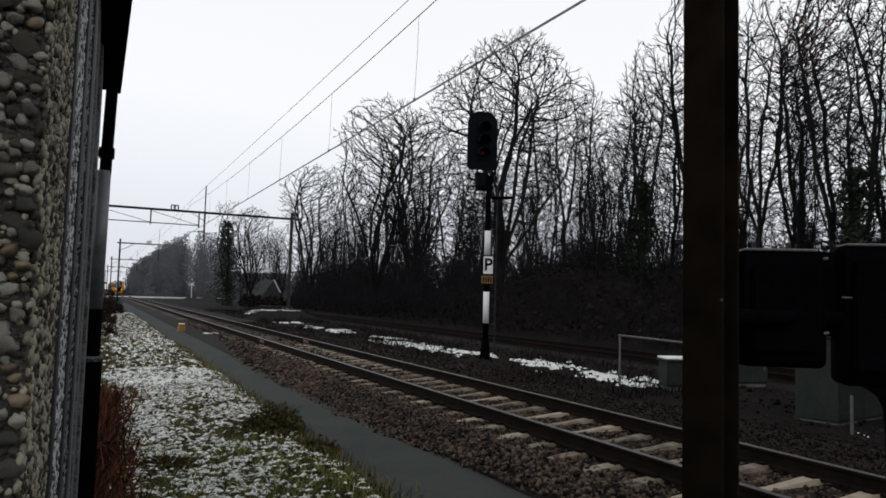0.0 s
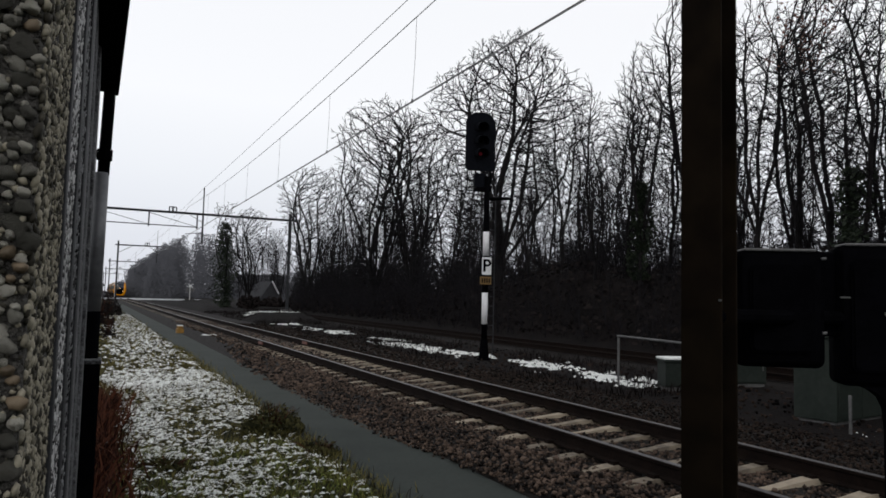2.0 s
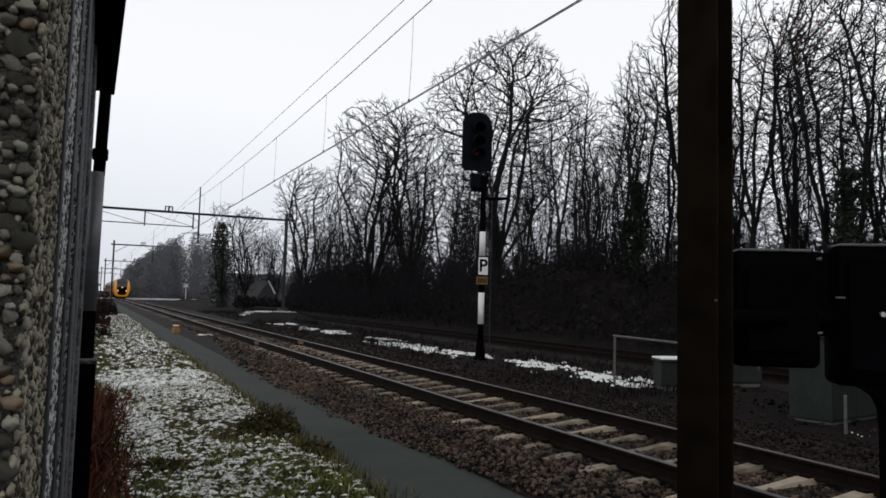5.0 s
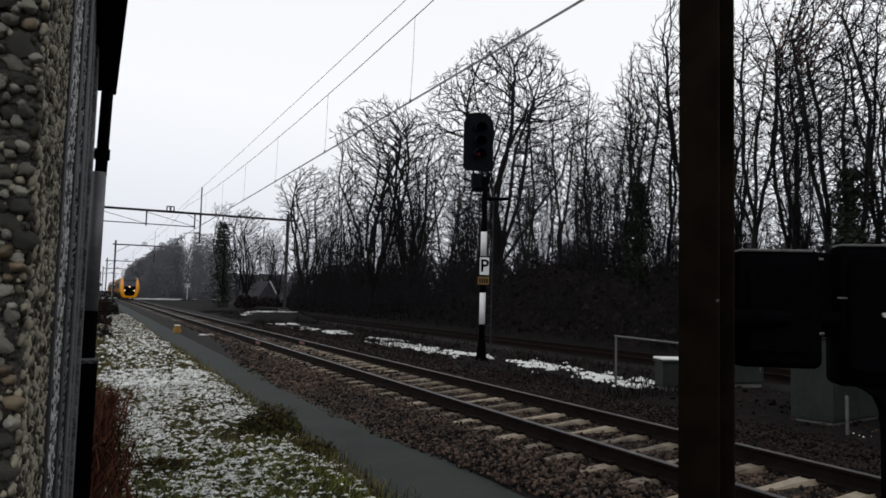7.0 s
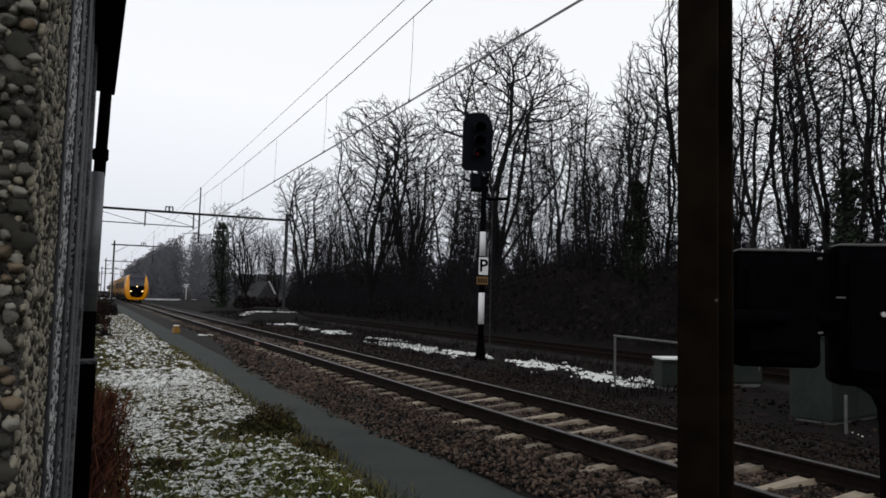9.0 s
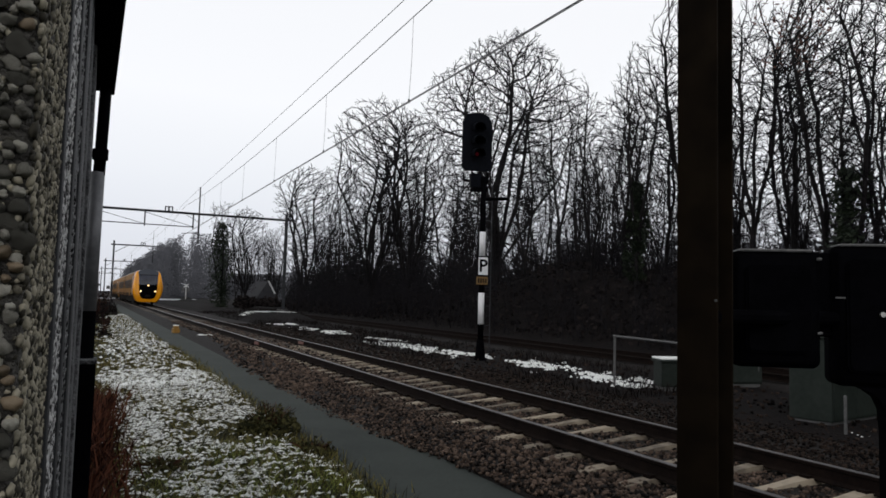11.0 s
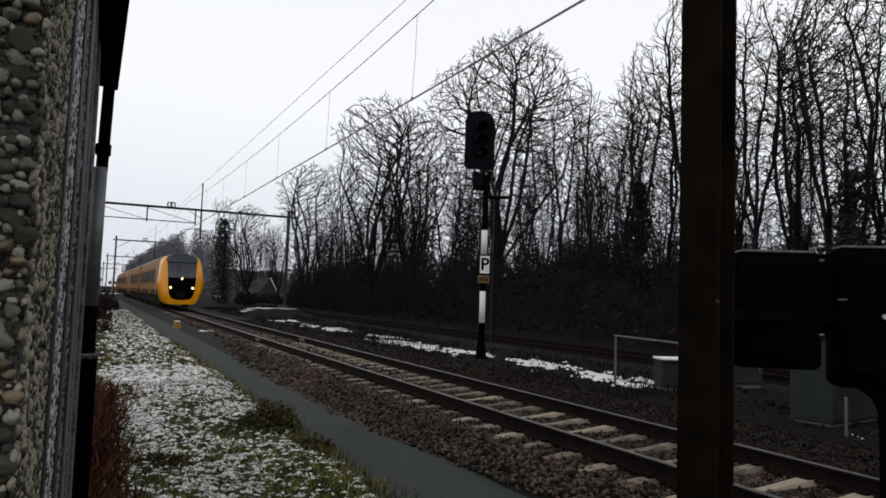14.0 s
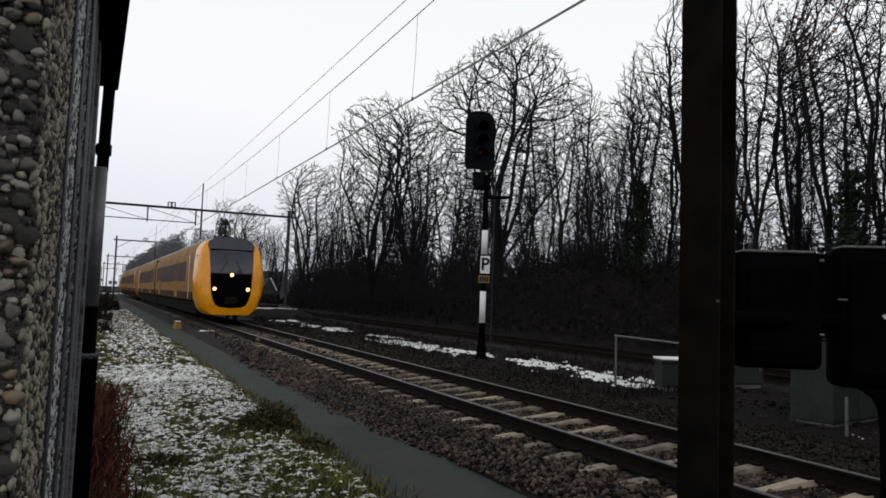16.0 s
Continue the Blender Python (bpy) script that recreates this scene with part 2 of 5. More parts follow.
def build_ground():
    xs = [-3000, -900, -250, -80, -30, -12, -6] + [-4 + 0.5 * i for i in range(64)] + [29, 32, 37, 45, 60, 90, 160, 400, 1200, 3000]
    ys = [-3000, -800, -200, -60, -25, -12] + [-8 + 0.75 * i for i in range(110)] + [78, 84, 92, 102, 115, 130, 150, 175, 205, 250, 330, 500, 900, 1800, 3500]
    V = [(x, y, ground_z(x, y)) for y in ys for x in xs]
    n = len(xs)
    F = [(j * n + i, j * n + i + 1, (j + 1) * n + i + 1, (j + 1) * n + i) for j in range(len(ys) - 1) for i in range(n - 1)]
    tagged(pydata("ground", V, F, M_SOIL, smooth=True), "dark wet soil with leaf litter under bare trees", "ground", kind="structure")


build_ground()


def bed_edge(y):
    """Extra width of the path where the stones start later."""
    return 0.42 * (1 - smooth_step(5.0, 11.5, y)) + 0.06 * noise.noise((y * 1.3, 4.0, 4.0))


def strip(name, profile, y0, y1, step, material, label, category, wobble=0.0, edge=False):
    """A strip along the line with the given cross profile of (x, z)."""
    n = len(profile)
    V, F = [], []
    rows = int((y1 - y0) / step) + 1
    for j in range(rows):
        y = y0 + (y1 - y0) * j / (rows - 1)
        for i, (x, z) in enumerate(profile):
            w = wobble * noise.noise((y * 0.9, i * 3.1, 0.5)) if i in (0, n - 1) else 0
            if edge and x < 4.05:
                w += bed_edge(y) * (4.05 - x) / 0.65
            V.append((x + w, y, z))
    for j in range(rows - 1):
        for i in range(n - 1):
            a = j * n + i
            F.append((a, a + 1, a + n + 1, a + n))
    return tagged(pydata(name, V, F, material, smooth=True), label, category, kind="structure")


def bed_z(x, c=5.90):
    d = abs(x - c)
    if d < 1.45:
        return -0.215
    return -0.195 - 0.15 * smooth_step(1.35, 2.55, d)


strip("path", [(2.50, -0.40), (2.56, -0.325), (2.9, -0.318), (3.3, -0.318), (3.8, -0.322), (4.1, -0.42)], -6, 172, 0.5, M_PATH,
      "wet grey-green inspection path beside the track", "path", 0.10)
BED = strip("ballast_bed", [(3.33, -0.46)] + [(x, bed_z(x)) for x in (3.4, 3.7, 4.0, 4.3, 4.6, 5.2, 5.9, 6.6, 7.2, 7.5, 7.8, 8.2, 8.6)] + [(9.6, -0.34), (10.8, -0.40)], -6, 230, 0.8, M_BALLAST,
      "dark brown-grey crushed stone track bed", "ballast", 0.06, True)
strip("ballast_bed_side", [(13.4, -0.42), (14.0, -0.25), (15.4, -0.22), (17.0, -0.25), (17.6, -0.42)], -6, 72, 1.0, M_BALLAST,
      "dark overgrown stone bed of the side track", "ballast", 0.12)

# ---- tracks ----
RAIL = [(-0.07, -0.172), (0.07, -0.172), (0.07, -0.160), (0.012, -0.140), (0.010, -0.045), (0.036, -0.034), (0.036, -0.006), (0.028, 0.0), (-0.028, 0.0), (-0.036, -0.006), (-0.036, -0.034), (-0.010, -0.045), (-0.012, -0.140), (-0.07, -0.160)]


def build_track(name, centre, label, y0, y1, z=0.0):
    t = thing(name, label, "railway track", (centre, 0, z), kind="structure")
    for s in (-1, 1):
        bm = prism([(x + s * 0.752, zz) for x, zz in RAIL], y0, y1)
        r = part("rail", bm, [M_RAIL, M_RAIL if centre > 10 else M_RAILTOP], t, "rusty steel rail with a worn bright head")
        for p in r.data.polygons:
            if p.normal.z > 0.5 and p.center.z > -0.02:
                p.material_index = 1
    return t


track = build_track("railway_track", 5.90, "single railway track on sleepers in dark ballast", -6, 330)
side_track = build_track("railway_track_side", 15.45, "rusty disused side track in dark overgrown ballast", -6, 72, -0.03)


def sleeper_mesh(name, wood):
    bm = bmesh.new()
    if wood:
        add_box(bm, (-1.3, -0.12, -0.30), (1.3, 0.12, -0.192), 0.012)
        return bm
    prof = [(-1.26, -0.215), (-1.10, -0.190), (-0.85, -0.168), (-0.62, -0.178), (-0.25, -0.210), (0.05, -0.206), (0.34, -0.180), (0.60, -0.158), (0.85, -0.160), (1.20, -0.180), (1.26, -0.20)]
    rows = []
    for x, z in prof:
        w = 0.072 if abs(x) > 0.5 else 0.058
        rows.append([bm.verts.new((x, -w - 0.03, -0.33)), bm.verts.new((x, -w, z)), bm.verts.new((x, w, z)), bm.verts.new((x, w + 0.03, -0.33))])
    for a, b in zip(rows, rows[1:]):
        for k in range(3):
            bm.faces.new((a[k], b[k], b[k + 1], a[k + 1]))
    bm.faces.new(rows[0][::-1])
    bm.faces.new(rows[-1])
    bmesh.ops.recalc_face_normals(bm, faces=bm.faces)
    return bm


# ---- relay house ----
def build_house():
    h = thing("relay_house", "pebble-dash relay house with black eaves beside the track", "building", (0, 0, 0))
    wx = -0.062
    core = bmesh.new()
    add_box(core, (-3.2, 0.87, -0.6), (wx - 0.03, 4.2, 3.3))
    part("wall", core, M_MORTAR, h, "dark mortar behind the pebbles")
    part("corner_pier", box((-3.2, 0.84, -0.6), (wx, 1.42, 3.2), 0.012), M_MORTAR, h, "dark mortar of the pebble-dash pier")
    part("grit_panel", box((wx - 0.09, 1.54, -0.6), (wx, 2.04, 3.2), 0.008), M_GRIT, h, "sparkling grey exposed-grit concrete strip")
    for y0, y1, proud in ((2.26, 2.78, 0.0), (3.10, 3.50, 0.006), (3.56, 4.24, 0.010)):
        part("concrete_panel", box((wx - 0.08, y0, -0.6), (wx + proud, y1, 3.2), 0.012), M_PANEL, h, "weathered grey concrete panel")
    for y0, y1 in ((1.45, 1.535), (2.07, 2.255), (2.83, 3.095)):
        part("joint_strip", box((wx - 0.06, y0, -0.6), (wx + 0.006, y1, 3.2), 0.004), M_STEEL, h, "dark joint strip between the panels")
    part("concrete_panel", box((-0.30, 4.25, -0.6), (-0.036, 5.06, 2.88), 0.012), M_PANEL, h, "weathered grey concrete end panel")
    base = part("plinth_box", box((-0.30, 5.07, -0.6), (0.058, 5.27, 1.07), 0.012), M_BLACK, h, "black box round the pipe's foot")
    part("ledge", box((-0.30, 5.065, 1.072), (0.064, 5.275, 1.10), 0.006), M_PANEL, base, "grey ledge on the box")
    ev = part("soffit", box((-3.3, 0.80, 2.90), (0.0295, 5.35, 3.03), 0.01), M_BLACK, h, "black boarded soffit")
    part("fascia", box((0.028, 0.80, 2.89), (0.078, 5.37, 3.16), 0.012), M_BLACK, h, "black fascia board")
    part("roof", box((-3.3, 0.80, 3.034), (0.0295, 5.35, 3.26), 0.01), M_ROOFTILE, h, "flat dark roof edge")
    pipe = part("downpipe", rod((-0.002, 5.20, 1.40), (0.002, 5.20, 2.32), 0.044, seg=20), M_ZINC, h, "grey zinc rainwater downpipe", True)
    part("pipe_top", rod((0.010, 5.20, 2.30), (0.022, 5.20, 2.91), 0.037, seg=20), M_BLACK, pipe, "black upper pipe length", True)
    part("pipe_foot", rod((0.0, 5.20, -0.5), (-0.002, 5.20, 1.405), 0.046, seg=20), M_BLACK, pipe, "black cast-iron pipe foot", True)
    for z in (2.44,):
        col = rod((0.012, 5.20, z - 0.035), (0.012, 5.20, z + 0.035), 0.048, seg=20)
        add_box(col, (-0.12, 5.19, z - 0.02), (-0.03, 5.21, z + 0.02))
        part("pipe_clip", col, M_BLACK, pipe, "pipe clip fixed to the wall")
    return h


HOUSE = build_house()


# ---- trackside post with lamp boards ----
def build_post():
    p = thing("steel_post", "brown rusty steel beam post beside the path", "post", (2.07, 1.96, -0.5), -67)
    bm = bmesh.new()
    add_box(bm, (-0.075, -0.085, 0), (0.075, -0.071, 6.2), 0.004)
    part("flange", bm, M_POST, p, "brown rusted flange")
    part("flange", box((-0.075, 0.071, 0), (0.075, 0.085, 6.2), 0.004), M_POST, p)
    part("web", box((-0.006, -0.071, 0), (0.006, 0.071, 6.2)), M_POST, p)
    bolt = rod((0.071, -0.094, 2.06), (0.071, -0.084, 2.06), 0.005, seg=6)
    part("bolt", bolt, M_GREY, p, "grey bolt head")


build_post()


def round_panel(w, z0, z1, r, y0, y1, bevel=0.02):
    """An upright panel with rounded corners."""
    pts = []
    for cx, cz, a0 in ((w / 2 - r, z1 - r, 0), (-w / 2 + r, z1 - r, 90), (-w / 2 + r, z0 + r, 180), (w / 2 - r, z0 + r, 270)):
        for k in range(6):
            a = radians(a0 + 18 * k)
            pts.append((cx + r * math.cos(a), cz + r * math.sin(a)))
    bm = prism(pts, y0, y1)
    if bevel:
        front = [e for f in bm.faces if len(f.verts) > 4 for e in f.edges]
        bmesh.ops.bevel(bm, geom=front, offset=bevel, segments=2, affect="EDGES")
    return bm


def build_board(x, y, rz, w, z0, z1, arm, label):
    t = thing("warning_light_board", label, "signal", (x, y, 0), rz, group="black warning light boards by the post")
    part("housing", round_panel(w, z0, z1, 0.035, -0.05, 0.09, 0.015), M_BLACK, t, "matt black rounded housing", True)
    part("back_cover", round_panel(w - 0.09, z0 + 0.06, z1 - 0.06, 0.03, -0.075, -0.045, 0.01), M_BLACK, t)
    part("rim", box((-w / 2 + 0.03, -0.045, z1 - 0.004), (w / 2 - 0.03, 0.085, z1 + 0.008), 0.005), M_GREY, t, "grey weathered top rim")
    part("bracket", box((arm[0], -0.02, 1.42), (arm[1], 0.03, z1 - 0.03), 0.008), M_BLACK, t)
    for k in (0.3, 0.93):
        part("hinge", rod((w / 2 - 0.016, -0.054, z0 + (z1 - z0) * k), (w / 2 + 0.002, -0.054, z0 + (z1 - z0) * k + 0.002), 0.006, seg=8), M_GREY, t)
    return t


build_board(2.56, 2.06, -33, 0.345, 1.295, 1.775, (-0.30, -0.17), "matt black warning light board seen from behind beside the post")
big_board = build_board(3.125, 1.865, -36, 0.58, 1.215, 1.815, (-0.36, -0.288), "larger matt black warning light board with a curved hood")
# stand under the larger board, flaring into it, with its bolt and seam
stand = prism([(-0.20, 1.235), (-0.195, 1.212), (-0.15, 1.195), (-0.11, 1.165), (-0.088, 1.115), (-0.080, 1.03), (-0.080, -0.42), (0.08, -0.42), (0.08, 1.03), (0.088, 1.115), (0.11, 1.165), (0.15, 1.195), (0.20, 1.235)], -0.03, 0.06)
part("stand", stand, M_BLACK, big_board, "black flared stand")
part("bolt", rod((-0.112, -0.09, 1.522), (-0.112, -0.07, 1.522), 0.011, seg=8), M_CREAM, big_board, "pale bolt head")
part("seam", box((-0.285, -0.056, 1.585), (-0.225, -0.046, 1.593), 0.002), M_GREY, big_board)
lamp_arm = thing("lamp_arm", "black tube arm from the post carrying the light boards", "bracket", (2.07, 1.96, 0.0), 0)
part("arm", rod((0.03, 0.02, 1.5), (1.15, 0.06, 1.5), 0.03, seg=10), M_BLACK, lamp_arm)


# ---- cabinets, fence and small trackside things ----
def cabinet(name, at, rz, w, d, h, label, snow, doors):
    c = thing(name, label, "cabinet", at, rz, group="grey-green trackside cabinets")
    part("plinth", box((-w / 2 + 0.03, -d / 2 + 0.03, -0.3), (w / 2 - 0.03, d / 2 - 0.03, 0.08), 0.01), M_GREY, c, "grey concrete plinth")
    part("body", box((-w / 2, -d / 2, 0.082), (w / 2, d / 2, h - 0.05), 0.015), M_CAB, c)
    part("lid", box((-w / 2 - 0.04, -d / 2 - 0.04, h - 0.048), (w / 2 + 0.04, d / 2 + 0.04, h), 0.015), M_CAB, c)
    for k in range(doors):
        x0 = -w / 2 + 0.03 + k * (w - 0.06) / doors
        x1 = x0 + (w - 0.06) / doors - 0.012
        dr = part("door", box((x0, -d / 2 - 0.018, 0.12), (x1, -d / 2 - 0.002, h - 0.09), 0.005), M_CAB, c)
        part("handle", box((x1 - 0.07, -d / 2 - 0.04, h * 0.5), (x1 - 0.045, -d / 2 - 0.019, h * 0.5 + 0.12), 0.005), M_GREY, dr, "small grey handle")
    if snow:
        part("snow_cap", box((-w / 2 - 0.03, -d / 2 - 0.03, h + 0.001), (w / 2 + 0.03, d / 2 + 0.03, h + 0.05), 0.022), M_SNOW, c, "thin cap of white snow")


cabinet("relay_cabinet", (11.42, 11.75, -0.30), -20, 0.66, 0.45, 0.66, "low grey-green trackside cabinet with snow on its lid", True, 1)
cabinet("relay_cabinet", (13.6, 11.9, -0.30), -20, 0.9, 0.5, 0.75, "low grey-green cabinet behind the warning boards", False, 1)
cabinet("relay_cabinet", (11.35, 7.93, -0.34), 9.5, 1.62, 0.70, 1.45, "large grey-green double-door relay cabinet beside the track", False, 2)

cabinet("cable_cabinet", (11.75, 8.55, -0.34), 9.5, 0.32, 0.24, 1.14, "slim grey-green cable cabinet behind the relay cabinet", False, 1)

fence = thing("low_railing", "low grey tubular railing standing in the snow beside the track", "railing", (10.8, 12.9, -0.3))
part("post", rod((0, 0, -0.1), (0, 0, 1.08), 0.028, seg=10), M_GREY, fence)
part("post", rod((-0.5, -2.7, -0.1), (-0.5, -2.7, 1.08), 0.028, seg=10), M_GREY, fence)
part("top_rail", rod((0.02, 0.06, 1.10), (-0.51, -2.76, 1.10), 0.024, seg=10), M_GREY, fence)

stake = thing("marker_stake", "thin dark marker stake in the ballast", "stake", (10.18, 6.94, -0.36), 10)
part("stake", box((-0.02, -0.02, -0.1), (0.02, 0.02, 0.62), 0.006), M_GREY, stake)

ybox = thing("cable_box", "small yellow trackside box with a snowy white lid", "box", (3.62, 34.9, -0.33), 8)
part("body", box((-0.15, -0.18, -0.05), (0.15, 0.18, 0.22), 0.03), M_BOXY, ybox)
part("lid", box((-0.11, -0.14, 0.218), (0.11, 0.14, 0.33), 0.03), M_BOXY, ybox)
part("snow_cap", box((-0.11, -0.13, 0.332), (0.11, 0.13, 0.37), 0.015), M_SNOW, ybox, "little cap of snow")

jbox = thing("track_joint_box", "flat grey snow-dusted track circuit box beside the rail", "box", (4.45, 31.2, -0.31), 4)
part("body", box((-0.35, -0.3, -0.05), (0.35, 0.3, 0.10), 0.03), M_GREY, jbox)
part("snow_cap", box((-0.3, -0.25, 0.102), (0.2, 0.2, 0.125), 0.01), M_SNOW, jbox, "patchy snow cover")
part("cable", rod((0.3, 0, 0.05), (0.7, 0.2, 0.13), 0.02), M_BLACK, jbox)


# ---- colour-light signal ----
def letter(text, size, material, parent, m):
    cu = bpy.data.curves.new("letter", "FONT")
    cu.body, cu.size, cu.extrude, cu.align_x, cu.align_y = text, size, 0.004, "CENTER", "CENTER"
    cu.offset = 0.012
    tmp = bpy.data.objects.new("letter", cu)
    me = bpy.data.meshes.new_from_object(tmp)
    bpy.data.objects.remove(tmp)
    ob = link_mesh("letter", me, material, parent, "black capital letter P")
    ob.matrix_basis = m
    return ob


def build_signal():
    s = thing("railway_signal", "tall black railway colour-light signal on a white-banded mast", "signal", (10.86, 19.25, -0.30), -14)
    mast = part("mast", rod((0, 0, 0.3), (0, 0, 5.7), 0.088, seg=16), M_BLACK, s, "black round mast", True)
    for z0, z1 in ((1.10, 2.07), (3.21, 3.96)):
        part("white_band", rod((0, 0, z0), (0, 0, z1), 0.094, seg=16), M_WHITE, mast, "white painted mast band", True)
    foot = bmesh.new()
    add_box(foot, (-0.17, -0.17, -0.2), (0.17, 0.17, 0.05), 0.02)
    add_rod(foot, (0, 0, 0.05), (0, 0, 0.62), 0.17, 0.11, 12)
    part("foot", foot, M_BLACK, s, "black flared mast foot")
    # head: rounded-top board, hooded lamps, service cage below
    hx = -0.24
    pts = []
    w, z0, z1 = 0.48, 5.86, 7.72
    for cx, cz, r, a0 in ((w - 0.4, z1 - 0.4, 0.4, 0), (-w + 0.4, z1 - 0.4, 0.4, 90), (-w + 0.15, z0 + 0.15, 0.15, 180), (w - 0.15, z0 + 0.15, 0.15, 270)):
        for k in range(7):
            a = radians(a0 + 15 * k)
            pts.append((hx + cx + r * math.cos(a), cz + r * math.sin(a)))
    head = part("head", prism(pts, -0.02, 0.03), M_HEAD, s, "black rounded signal head board")
    part("lamp_case", box((hx - 0.2, 0.03, z0 + 0.12), (hx + 0.2, 0.28, z1 - 0.40), 0.03), M_BLACK, head)
    for i, z in enumerate((7.22, 6.80, 6.40)):
        hood = bmesh.new()
        n = 14
        ring = []
        for k in range(n + 1):
            a = radians(-20 + 220 * k / n)
            ring.append([hood.verts.new((hx + rr * math.cos(a), y, z + rr * math.sin(a) + dz)) for rr, y, dz in ((0.19, -0.02, 0), (0.19, -0.40, -0.07), (0.18, -0.40, -0.07), (0.18, -0.02, 0))])
        for a, b in zip(ring, ring[1:]):
            for k in range(4):
                hood.faces.new((a[k], b[k], b[(k + 1) % 4], a[(k + 1) % 4]))
        bmesh.ops.recalc_face_normals(hood, faces=hood.faces)
        part("hood", hood, M_HEAD, head, "black lamp hood")
        part("lens", rod((hx, -0.03, z), (hx, -0.015, z), 0.055, seg=16), M_REDLAMP if i == 2 else M_BLACK, head, "dim red glowing lens" if i == 2 else "dark unlit lens")
    cage = bmesh.new()
    for x in (hx - 0.34, hx - 0.08, hx + 0.2, hx + 0.42):
        add_rod(cage, (x, 0.25, 5.25), (x, 0.25, 5.9), 0.02, seg=6)
    for z in (5.28, 5.6):
        add_rod(cage, (hx - 0.36, 0.25, z), (hx + 0.46, 0.25, z), 0.02, seg=6)
    part("junction_box", box((hx - 0.17, 0.02, 5.36), (hx + 0.19, 0.22, 5.80), 0.02), M_HEAD, s, "dark junction box under the head")
    part("service_cage", cage, M_BLACK, s, "steel service cage under the head")
    part("bracket", box((-0.35, -0.08, 5.24), (0.14, 0.26, 5.34), 0.01), M_BLACK, s)
    lad = bmesh.new()
    for x in (0.10, 0.36):
        add_rod(lad, (x, 0.25, 0.2), (x, 0.25, 5.9), 0.018, seg=6)
    for k in range(18):
        add_rod(lad, (0.10, 0.25, 0.45 + 0.3 * k), (0.36, 0.25, 0.45 + 0.3 * k), 0.012, seg=5)
    part("ladder", lad, M_STEEL, s, "narrow steel ladder")
    part("arm", rod((0, 0.02, 4.99), (0.78, 0.02, 5.05), 0.05, seg=8), M_BLACK, s)
    sign = part("sign_plate", round_panel(0.34, 2.60, 3.18, 0.03, -0.135, -0.115, 0), M_BLACK, s, "white plate with a black border")
    part("plate_face", round_panel(0.30, 2.62, 3.16, 0.02, -0.139, -0.134, 0), M_WHITE, sign)
    letter("P", 0.53, M_BLACK, sign, Matrix.Translation((0, -0.142, 2.885)) @ pose(0, 0, 0, 90, 0, 0))
    plate = part("number_plate", box((-0.20, -0.13, 2.32), (0.16, -0.11, 2.56), 0.006), M_PLATE, s, "worn yellow-brown plate with dark bars")
    for k in range(4):
        part("bar", box((-0.15 + 0.075 * k, -0.136, 2.37), (-0.11 + 0.075 * k, -0.131, 2.51)), M_BLACK, plate)


build_signal()


